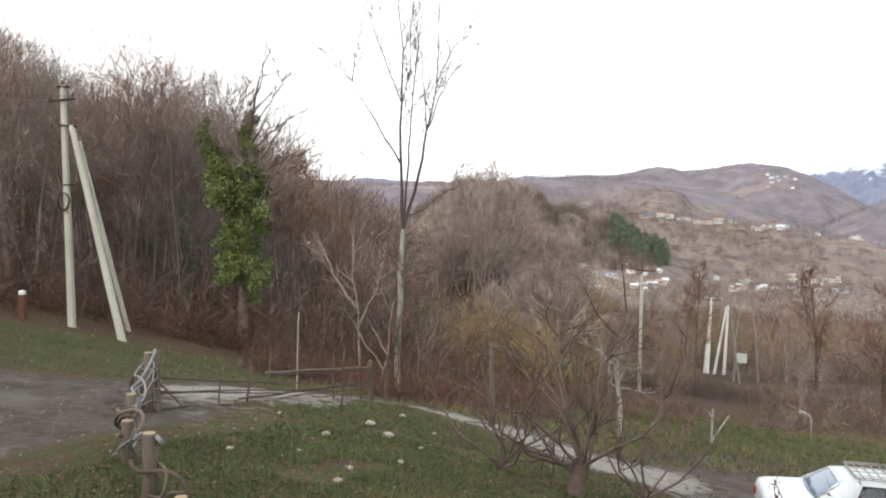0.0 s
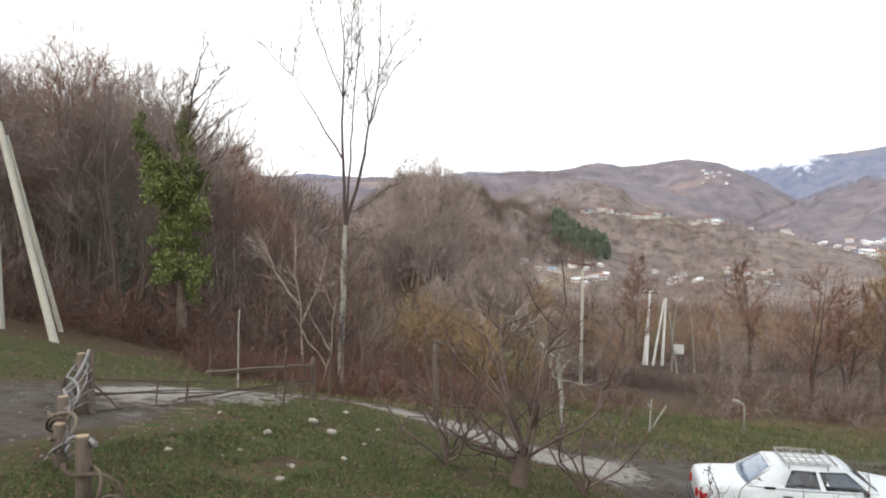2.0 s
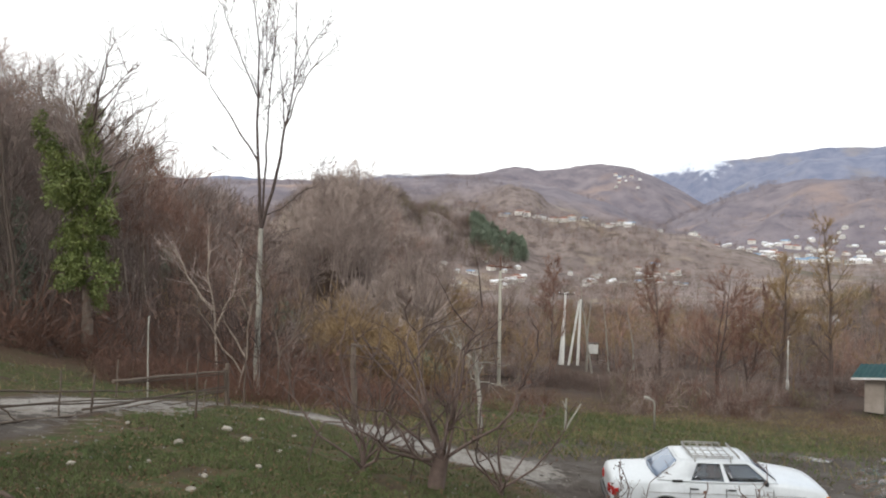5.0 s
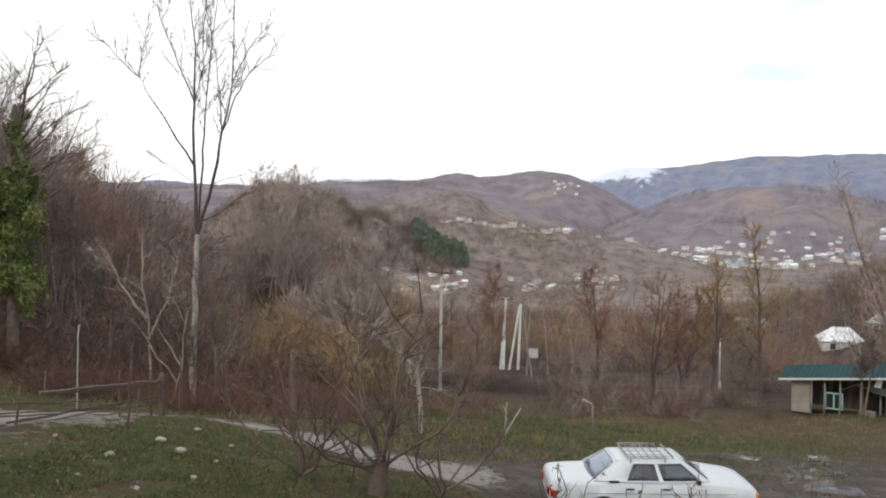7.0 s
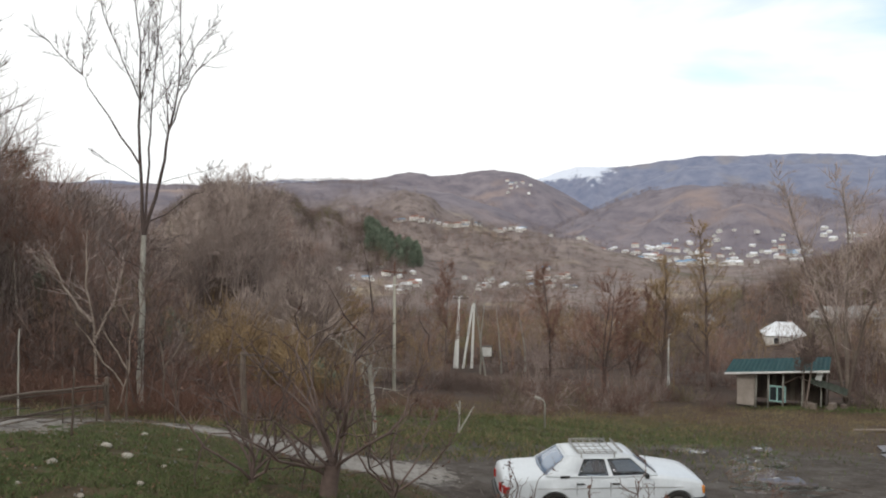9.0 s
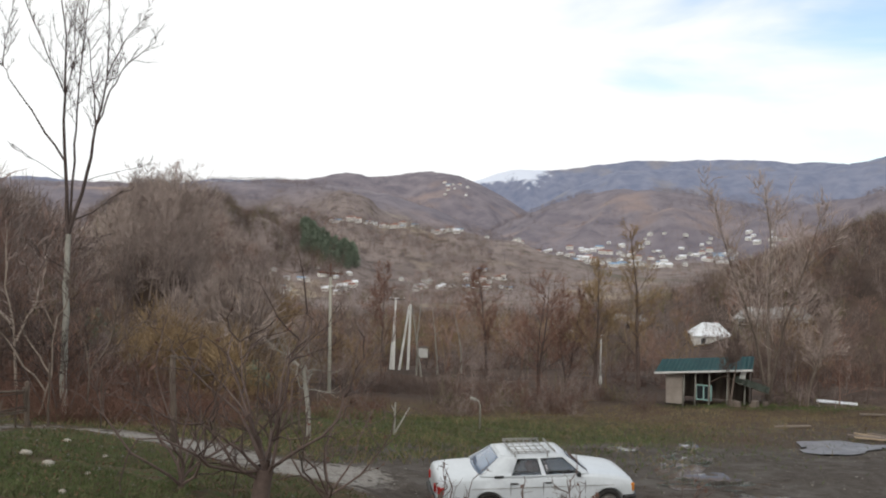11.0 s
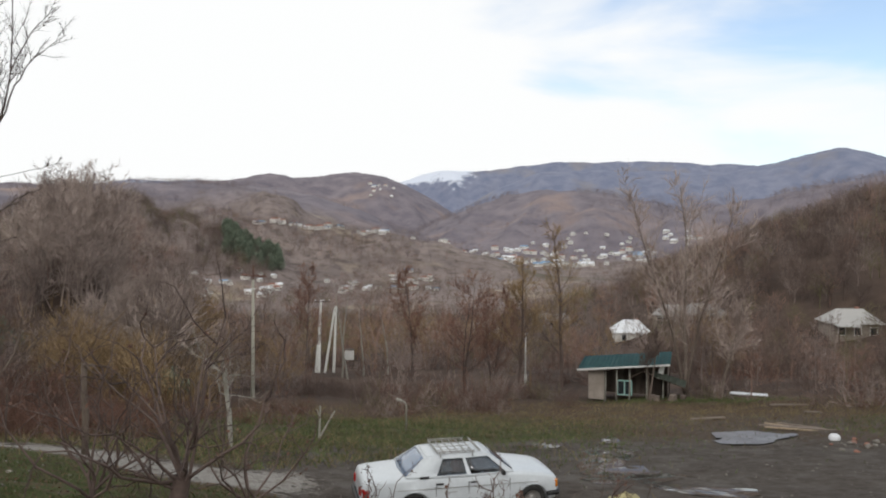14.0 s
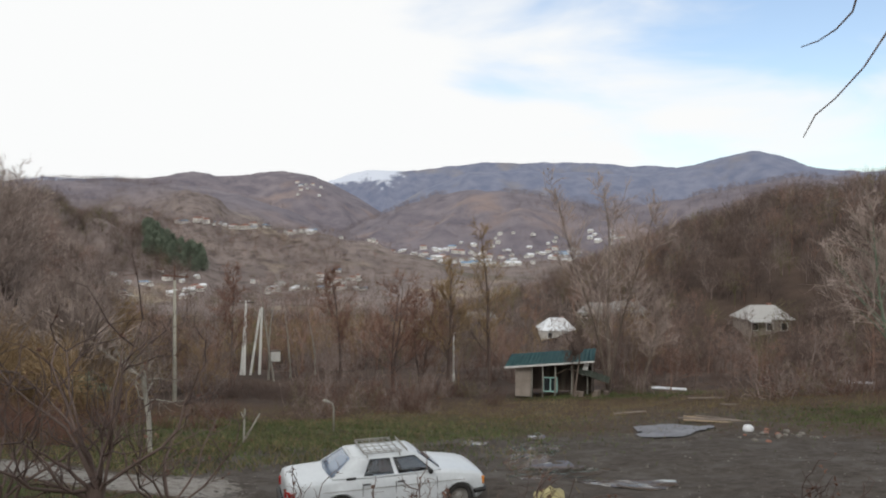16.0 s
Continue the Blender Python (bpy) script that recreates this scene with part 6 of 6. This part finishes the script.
def shed():
    (ax, ay), (bx, by) = polar(39.35, 57.5), polar(45.0, 57.0)
    turn = math.degrees(math.atan2(by - ay, bx - ax))
    ox, oy = (ax + bx) / 2, (ay + by) / 2
    z = gz(ox, oy) - 0.05
    L = math.hypot(bx - ax, by - ay)
    s = empty("open_shed", ox, oy, z, turn, "open-fronted plank shed with a sloping green sheet roof", "shed")
    # local x runs along the front, y to the back
    part("end_wall", box_bm((1.15, 0.14, 2.35), (-L / 2 + 0.6, 0, 1.15), None, 0.02), M_PLASTER, s, "stained plaster wall")
    part("side_wall", box_bm((0.14, 3.0, 2.4), (-L / 2 + 0.1, 1.6, 1.18), None, 0.02), M_PLASTER, s)
    for k in range(18):
        x = -L / 2 + 0.25 + k * (L - 0.4) / 17
        part("board", box_bm((0.345, 0.03, 2.5 + 0.3 * k / 17), (x, 3.1, 1.2 + 0.15 * k / 17), None, 0.005), M_PLANK, s)
    for k in range(12):
        part("board", box_bm((0.03, 0.26, 2.6), (L / 2 - 0.05, 0.15 + k * 0.262, 1.25), None, 0.005), M_PLANK, s)
    for x in (-L / 2 + 1.25, -L / 2 + 2.05, 0.15, 1.35, L / 2 - 0.35):
        part("post", tube_bm([(x, -0.05, -0.15), (x + 0.02, -0.05, 1.3), (x, -0.05, 2.5)], [0.07, 0.065, 0.06], 7), M_PALE, s)
    part("beam", box_bm((L, 0.12, 0.14), (0, -0.05, 2.42), Euler((0, radians(-4.5), 0)).to_matrix(), 0.01), M_WOOD_OLD, s)
    for k in range(9):
        x = -L / 2 + 0.2 + k * (L - 0.4) / 8
        part("rafter", box_bm((0.07, 3.6, 0.1), (x, 1.3, 2.62 + (x / L) * 0.55), Euler((radians(6), 0, 0)).to_matrix(), 0.01), M_WOOD_OLD, s)
    part("brace", tube_bm([(0.2, -0.06, 1.7), (1.4, -0.06, 2.45)], 0.045, 6), M_WOOD_OLD, s)
    part("brace", tube_bm([(1.2, -0.5, 2.3), (L / 2 + 1.3, -0.9, 1.35)], 0.05, 6), M_WOOD_OLD, s)
    rb = roof_sheet(L + 0.9, 3.9, 0.34, 0.05, 22)
    roof = part("roof", rb, M_ROOF_GREEN, s, "faded green corrugated roof sheet")
    roof.matrix_local = pose(-0.25, -0.75, 2.62, 0, -6.3, 0)
    part("roof_edge", box_bm((L + 0.9, 0.05, 0.13), (-0.25, -0.78, 2.56), Euler((0, radians(-6.3), 0)).to_matrix(), 0.01), M_WHITE, s, "pale eaves board")
    low = part("lean_to_roof", roof_sheet(2.3, 0.9, 0.3, 0.04, 6), M_MOSSY, s, "fallen mossy roof sheet")
    low.matrix_local = pose(L / 2 + 0.1, -0.9, 1.75, 0, 16, 0)
    part("gable_board", box_bm((0.35, 0.05, 1.1), (L / 2 - 0.5, -0.15, 2.3), Euler((0, radians(18), 0)).to_matrix(), 0.01), M_WHITE, s)
    # a stored window frame leaning in the bay
    w = empty("window_leaf", 0, 0, 0)
    w.parent = s
    wx = -L / 2 + 2.62
    for x in (-0.5, 0.0, 0.5):
        part("stile", box_bm((0.09, 0.05, 1.1), (wx + x, 0.02, 0.95), None, 0.008), M_GREEN_PAINT, w)
    for zz in (0.44, 1.46):
        part("rail", box_bm((1.09, 0.05, 0.09), (wx, 0.02, zz), None, 0.008), M_GREEN_PAINT, w)
    for x in (-0.25, 0.25):
        part("pane", box_bm((0.41, 0.012, 0.93), (wx + x, 0.02, 0.95)), M_DARK_PANE, w)
    rng = random.Random(3)
    for k in range(7):
        x, h = 0.6 + rng.random() * 3.2, 0.2 + rng.random() * 0.3
        p = polar(43.2 + x * 0.75, 55.4 + rng.random())
        ob = part("firewood_block", box_bm((0.3 + rng.random() * 0.4, 0.35, h), (0, 0, h / 2 - 0.03), Euler((0, 0, rng.random())).to_matrix(), 0.03), M_PLANK)
        ob.location = (*p, gz(*p))
        tagged(ob, "rough block of old timber stacked by the shed", "timber", "blocks by the shed")


shed()


def house(name, w, d, h, rise, wall, roof, label, group="", windows=3, porch=False, hip=0.0):
    """A plain house: walls, a gabled or hipped roof with eaves, windows, a door."""
    ob = empty(name, 0, 0, 0, 0, label, "house", group)
    part("wall", box_bm((w, d, h + 1.5), (0, 0, h / 2 - 0.75), None, 0.02), wall, ob)
    bm = bmesh.new()
    e = 0.45
    a = [bm.verts.new(p) for p in ((-w / 2 - e, -d / 2 - e, h - 0.1), (w / 2 + e, -d / 2 - e, h - 0.1), (w / 2 + e, d / 2 + e, h - 0.1), (-w / 2 - e, d / 2 + e, h - 0.1))]
    r = [bm.verts.new(p) for p in ((-w / 2 - e + hip, 0, h + rise), (w / 2 + e - hip, 0, h + rise))]
    for f in ((a[0], a[1], r[1], r[0]), (a[2], a[3], r[0], r[1]), (a[1], a[2], r[1]), (a[3], a[0], r[0]), (a[3], a[2], a[1], a[0])):
        bm.faces.new(f)
    part("roof", bm, roof, ob)
    for k in range(windows):
        x = -w / 2 + w * (k + 0.5) / windows
        win = part("window", box_bm((w * 0.13 + 0.25, 0.1, 1.2), (x, -d / 2 - 0.02, h * 0.55), None, 0.01), M_WHITE, ob)
        part("pane", box_bm((w * 0.13, 0.06, 1.0), (x, -d / 2 - 0.06, h * 0.55)), M_DARK_PANE, win)
    part("chimney", box_bm((0.5, 0.5, 1.3), (w * 0.2, d * 0.12, h + rise * 0.75), None, 0.02), M_TILE_ROOF, ob)
    if porch:
        part("porch_roof", box_bm((w * 0.5, 1.9, 0.12), (-w * 0.28, -d / 2 - 0.9, h - 0.15), Euler((radians(10), 0, 0)).to_matrix(), 0.01), roof, ob)
        for x in (-w * 0.5, -w * 0.06):
            part("porch_post", box_bm((0.14, 0.14, h + 1.2), (x, -d / 2 - 1.7, h / 2 - 0.75), None, 0.01), M_WOOD_OLD, ob)
    return ob


def put(ob, az, d, turn=0.0, lift=0.0):
    x, y = polar(az, d)
    ob.matrix_basis = pose(x, y, gz(x, y) + lift, 0, 0, -az + turn)
    return ob


put(house("village_house", 6.2, 6.0, 2.2, 2.0, M_WALL, M_TIN, "small white house with a bright tin roof below the shed", windows=2, hip=2.2), 42.2, 146, 8, -1.5)
put(house("village_house", 6.4, 5.2, 2.5, 1.8, M_PLASTER, M_SLATE, "pale house with a grey hipped roof and dark porch", porch=True, hip=1.8), 56.4, 123, 24, -1.1)
put(house("village_house", 6.2, 5.5, 2.2, 1.6, M_PLASTER, M_SLATE, "grey-roofed house half hidden in scrub", hip=1.4), 45.3, 141, -10, 0.4)
put(house("village_house", 6.0, 5.5, 2.2, 1.6, M_PLASTER, M_SLATE, "grey-roofed house half hidden in scrub", hip=1.4), 47.2, 137, 14, 0.2)
put(house("village_house", 7.0, 5.5, 2.4, 1.5, M_WALL, M_SLATE, "low pale house with a grey roof among trees", hip=1.0), 31.6, 215, -6, 0.5)
put(house("village_house", 8.0, 5.5, 2.2, 1.4, M_PLASTER, M_SLATE, "low house with a grey roof among trees"), 36.2, 180, 20, 0.5)


def village():
    rng = random.Random(21)
    kinds = [
        house("village_house", 11, 8, 4.4, 2.6, M_WALL, M_TIN, "white village house with a pale tin roof in the valley", "houses of the village", 3),
        house("village_house", 9, 8, 3.4, 3.0, M_WALL, M_SLATE, "white village house with a grey roof in the valley", "houses of the village", 3, hip=2.0),
        house("village_house", 13, 9, 6.0, 2.4, M_WALL, M_TILE_ROOF, "two-storey village house with a red-brown roof in the valley", "houses of the village", 4, hip=2.5),
        house("village_house", 15, 9, 4.0, 2.2, M_WALL, M_BLUE_ROOF, "village house with a blue sheet roof in the valley", "houses of the village", 4),
    ]
    spots = []
    # azimuth range, distance range, count
    for a0, a1, d0, d1, n in ((28.8, 33.5, 860, 1180, 48), (33.5, 39.5, 900, 1240, 46), (39.5, 47.5, 950, 1250, 44), (46.0, 50.0, 1080, 1200, 6), (14.6, 18.0, 690, 725, 14), (18.0, 24.5, 695, 730, 18), (25.0, 30.0, 715, 780, 7),
                              (10.2, 16.2, 480, 570, 24), (19.6, 22.6, 500, 580, 10), (22.4, 28.2, 520, 610, 18), (22.5, 25.5, 2050, 2200, 9), (29.8, 32.0, 1500, 1950, 9)):
        for _ in range(n):
            spots.append((a0 + (a1 - a0) * rng.random(), d0 + (d1 - d0) * rng.random()))
    for i, (az, d) in enumerate(spots):
        k = rng.choice((0, 0, 0, 1, 1, 1, 2, 2, 3)) if i >= 4 else i
        x, y = polar(az, d)
        turn = -az + rng.choice((-60, -35, -15, 0, 15, 30, 55))
        ob = kinds[k] if i < 4 else copy_thing(kinds[k], pose(0, 0, 0))
        ob.matrix_basis = pose(x, y, gz(x, y) + 0.2, 0, 0, turn)
        f = (0.55 + 0.4 * rng.random()) * (0.5 if d < 650 else 0.6 if d < 800 else 0.9)
        ob.scale = (f, f, f)


village()


# ---- the yard's puddles, sheets and litter ----
M_WATER = mat("muddy_puddle", (0.06, 0.055, 0.05), (0.10, 0.092, 0.082), 1.5, 0.05, 0.02, 20, spec=1.0)
M_TARP = mat("grey_plastic_sheet", (0.08, 0.078, 0.082), (0.24, 0.235, 0.25), 1.6, 0.4, 0.3, 9)
M_BAG = mat("white_plastic", (0.60, 0.61, 0.62), (0.78, 0.79, 0.80), 5, 0.45, 0.2, 25)
M_YELLOW = mat("mossy_yellow_rock", (0.26, 0.22, 0.10), (0.42, 0.37, 0.20), 5, 0.9, 0.4, 25)
M_PEBBLE = mat("earthy_pebbles", (0.10, 0.09, 0.078), (0.26, 0.24, 0.21), 3, 0.9, 0.2, 25)
M_LEAF = mat("dead_leaves", (0.07, 0.042, 0.025), (0.19, 0.12, 0.07), 0.9, 0.9, 0.0, 9)
M_GRASS = mat("winter_grass", (0.045, 0.062, 0.022), (0.125, 0.150, 0.058), 0.7, 0.8, 0.0, 5)
M_STRAW = mat("dry_straw_grass", (0.13, 0.10, 0.05), (0.25, 0.20, 0.11), 0.7, 0.9, 0.0, 5)


def draped(az, d, across, along, turn, seed, lift, sag=0.0, n=28):
    """A ragged flat sheet that follows the ground."""
    rng = np.random.RandomState(seed)
    cx, cy = polar(az, d)
    ph = rng.rand(5) * math.tau
    bm = bmesh.new()
    rings = []
    for f in (1.0, 0.66, 0.33):
        ring = []
        for k in range(n):
            a = k * math.tau / n
            r = f * (1 + 0.22 * math.sin(2 * a + ph[0]) + 0.16 * math.sin(3 * a + ph[1]) + 0.09 * math.sin(7 * a + ph[2]))
            u, v = math.cos(a) * across * r, math.sin(a) * along * r
            b = radians(-az + turn)
            x, y = cx + u * math.cos(b) - v * math.sin(b), cy + u * math.sin(b) + v * math.cos(b)
            ring.append(bm.verts.new((x, y, gz(x, y) + lift + sag * rng.rand())))
        rings.append(ring)
    for r0, r1 in zip(rings, rings[1:]):
        for k in range(n):
            bm.faces.new((r0[k], r0[(k + 1) % n], r1[(k + 1) % n], r1[k])).smooth = True
    bm.faces.new(rings[-1])
    return bm


for k, (az, d, across, along, turn) in enumerate(((40.9, 27.0, 0.8, 4.6, -8), (42.8, 22.8, 0.9, 2.6, -24), (48.4, 20.8, 1.1, 0.9, 10), (41.2, 33.0, 0.35, 1.6, 5), (46.5, 21.2, 0.5, 0.8, 20), (36.5, 30, 0.7, 1.0, 0))):
    tagged(part("puddle", draped(az, d, across, along, turn, 40 + k, 0.012), M_WATER), "shallow muddy puddle reflecting the pale sky", "puddle", kind="structure")

tagged(part("plastic_sheet", draped(50.7, 35.2, 1.9, 2.0, 10, 61, 0.03, 0.06), M_TARP), "crumpled grey plastic sheet spread on the ground", "sheet")


def rounded_rock(size, seed, material, flat=0.6):
    bm = bmesh.new()
    bmesh.ops.create_icosphere(bm, subdivisions=2, radius=1.0)
    for v in bm.verts:
        f = 1 + 0.28 * noise.noise(v.co * 1.3 + Vector((seed * 3.1, 0, 0))) + 0.12 * noise.noise(v.co * 3.5 + Vector((0, seed * 1.7, 0)))
        v.co = Vector((v.co.x * f * size, v.co.y * f * size * 0.8, max(v.co.z * f * size * flat, -size * 0.3)))
    for f in bm.faces:
        f.smooth = True
    return part("stone", bm, material)


def laid(ob, az, d, lift=0.0, turn=0.0):
    x, y = polar(az, d)
    ob.matrix_basis = pose(x, y, gz(x, y) + lift, 0, 0, turn)
    return ob


def yard_litter():
    rng = random.Random(5)
    for k in range(6):
        az, d = 53.8 + rng.uniform(-0.6, 0.6), 38.5 + 0.35 * k
        ob = laid(part("loose_plank", box_bm((rng.uniform(2.2, 3.6), 0.14, 0.05), (0, 0, 0.03 + 0.05 * (k % 3)), None, 0.006), M_PLANK if k % 3 else M_CUT), az, d, 0.0, -az + rng.uniform(-12, 12))
        tagged(ob, "weathered loose plank lying on the yard", "plank", "planks in the yard")
    bag = laid(rounded_rock(0.26, 3, M_BAG, 0.8), 55.9, 34.2, 0.1)
    bag.name = "plastic_bag"
    tagged(bag, "crumpled white plastic bag on the ground", "bag")
    for k in range(26):
        az, d = 57.6 + rng.gauss(0, 1.3), 33.3 + rng.gauss(0, 0.6)
        ob = laid(rounded_rock(rng.uniform(0.05, 0.15), k + 5, M_PEBBLE if k % 4 else M_TILE_ROOF), az, d, 0.03, rng.random() * 360)
        tagged(ob, "broken rubble stone heaped on the yard", "rubble", "rubble in the yard")
    for k, (az, d, w, m) in enumerate(((50.4, 60.5, 2.6, M_BAG), (62.4, 62.0, 2.2, M_BAG), (54.5, 47, 0.9, M_PLANK), (53, 52, 2.4, M_PLANK), (47.8, 44, 2.0, M_PLANK))):
        ob = laid(part("sheet_panel", box_bm((w, 0.7 if m is M_BAG else 0.22, 0.09), (0, 0, 0.05), Euler((0, 0, radians(8 * k))).to_matrix(), 0.02), m), az, d, 0.02, -az)
        tagged(ob, "pale building panel lying on the ground" if m is M_BAG else "weathered board lying on the ground", "panel", "panels on the ground")
    rock = laid(rounded_rock(0.45, 9, M_YELLOW, 0.75), 42.6, 17.0, 0.1, 20)
    rock.name = "boulder"
    tagged(rock, "mossy yellow boulder at the yard's edge", "boulder")
    cloth = laid(rounded_rock(0.3, 12, M_BAG, 0.5), 1.45, 44.0, 0.9)
    cloth.name = "plastic_bag"
    tagged(cloth, "white plastic bag caught in the brambles", "bag")
    cloth.location.z = gz(*polar(1.45, 44.0)) + 0.12
    # pale stones on the mound
    for k, (az, d, s) in enumerate(((-5.3, 15.6, 0.14), (-4.0, 14.4, 0.15), (-8.6, 13.5, 0.13), (-6.8, 11.6, 0.08), (-2.9, 17.5, 0.1), (-15.5, 11.5, 0.08), (-10.6, 11.9, 0.07), (-12, 15.6, 0.07), (-3.0, 12.4, 0.09), (-0.5, 16.2, 0.08), (-7.7, 10.8, 0.1), (-1.5, 14, 0.07))):
        ob = laid(rounded_rock(s * 0.8, 30 + k, M_STONE), az, d, s * 0.15, 37 * k)
        tagged(ob, "pale rounded stone lying in the grass", "stone", "stones on the mound")


yard_litter()


def blades(n, rows, h0, h1, w, seed):
    """Short grass: one thin triangle a blade, within soft ovals (azimuth, distance, across, along)."""
    rng = np.random.RandomState(seed)
    pts = []
    per = n // len(rows)
    for az, d, across, along in rows:
        cx, cy = polar(az, d)
        a = radians(az)
        u, v = rng.randn(per) * across * 0.75, rng.randn(per) * along * 0.75
        pts.append(np.stack([cx + u * math.cos(a) + v * math.sin(a), cy - u * math.sin(a) + v * math.cos(a)], 1))
    p = np.concatenate(pts)
    clump = np.array([noise.noise(Vector((q[0] * 0.9, q[1] * 0.9, seed))) for q in p])
    p = p[(clump > -0.32) & (lane_field(p[:, 0], p[:, 1]) < 0.15)]
    z = height(p[:, 0], p[:, 1])
    h = (h0 + (h1 - h0) * rng.rand(len(p)))[:, None]
    lean = rng.randn(len(p), 2) * 0.5
    p0 = np.column_stack([p, z - 0.01])
    p1 = p0 + np.column_stack([lean * h, h])
    return slivers(np.column_stack([p0, p1, np.full(len(p), w)]))


tagged(mesh_of("grass", *blades(120000, ((-16, 13, 4.5, 5), (-6, 16, 5, 4), (-20, 10, 4, 2.5), (-27, 26, 8, 4), (-3, 12, 4, 3)), 0.03, 0.10, 0.008, 3), M_GRASS), "short green winter grass on the mound", "grass", kind="stuff")
tagged(mesh_of("strip_grass", *blades(30000, ((24, 30, 7, 4), (31, 37, 8, 5), (20, 39, 6, 4), (14, 26, 6, 4), (46.5, 56, 4, 1.6), (63, 42, 4, 4)), 0.06, 0.2, 0.02, 4), M_GRASS), "green grass strip beyond the yard", "grass", kind="stuff")
tagged(mesh_of("dry_grass", *blades(26000, ((10, 27, 8, 5), (30, 42, 12, 6), (50, 50, 14, 7)), 0.08, 0.3, 0.014, 5), M_STRAW), "dry straw-coloured grass tufts", "grass", kind="stuff")


def fallen_leaves():
    rng = np.random.RandomState(8)
    n = 26000
    az, d = np.radians(-32 + 50 * rng.rand(n)), 8.5 + 16 * rng.rand(n) ** 1.3
    x, y = d * np.sin(az), d * np.cos(az)
    keep = lane_field(x, y) < 0.25
    x, y = x[keep], y[keep]
    p = np.column_stack([x, y, height(x, y) + 0.015 + 0.04 * rng.rand(len(x))])
    a = rng.randn(len(x), 3) * (1, 1, 0.35)
    b = np.cross(a, rng.randn(len(x), 3) * (0.3, 0.3, 1))
    a /= np.linalg.norm(a, axis=1, keepdims=True)
    b /= np.linalg.norm(b, axis=1, keepdims=True)
    s = (0.012 + 0.02 * rng.rand(len(x)) ** 2)[:, None]
    v = np.stack([p - a * s, p + b * s * 0.6, p + a * s, p - b * s * 0.6], 1).reshape(-1, 3)
    tagged(mesh_of("fallen_leaves", v, np.arange(len(v)).reshape(-1, 4), M_LEAF), "brown dead leaves strewn over the mound", "leaves", kind="stuff")
    n = 7000
    az, d = np.radians(-32 + 98 * rng.rand(n)), 10 + 28 * rng.rand(n)
    x, y = d * np.sin(az), d * np.cos(az)
    s = 0.01 + 0.04 * rng.rand(n) ** 5
    z = height(x, y)
    base = np.array([(1, 0, 0), (-0.5, 0.87, 0), (-0.5, -0.87, 0), (0.1, 0.1, 0.9), (0, 0, -0.5)])
    v = (np.column_stack([x, y, z])[:, None] + base[None] * s[:, None, None] * (1 + 0.4 * rng.randn(n, 5, 1))).reshape(-1, 3)
    f = np.array([(0, 1, 3), (1, 2, 3), (2, 0, 3), (1, 0, 4), (2, 1, 4), (0, 2, 4)])
    f = (f[None] + (np.arange(n) * 5)[:, None, None]).reshape(-1, 3)
    tagged(mesh_of("pebbles", v, f, M_PEBBLE), "earthy pebbles scattered over the ground", "pebbles", kind="stuff")


fallen_leaves()
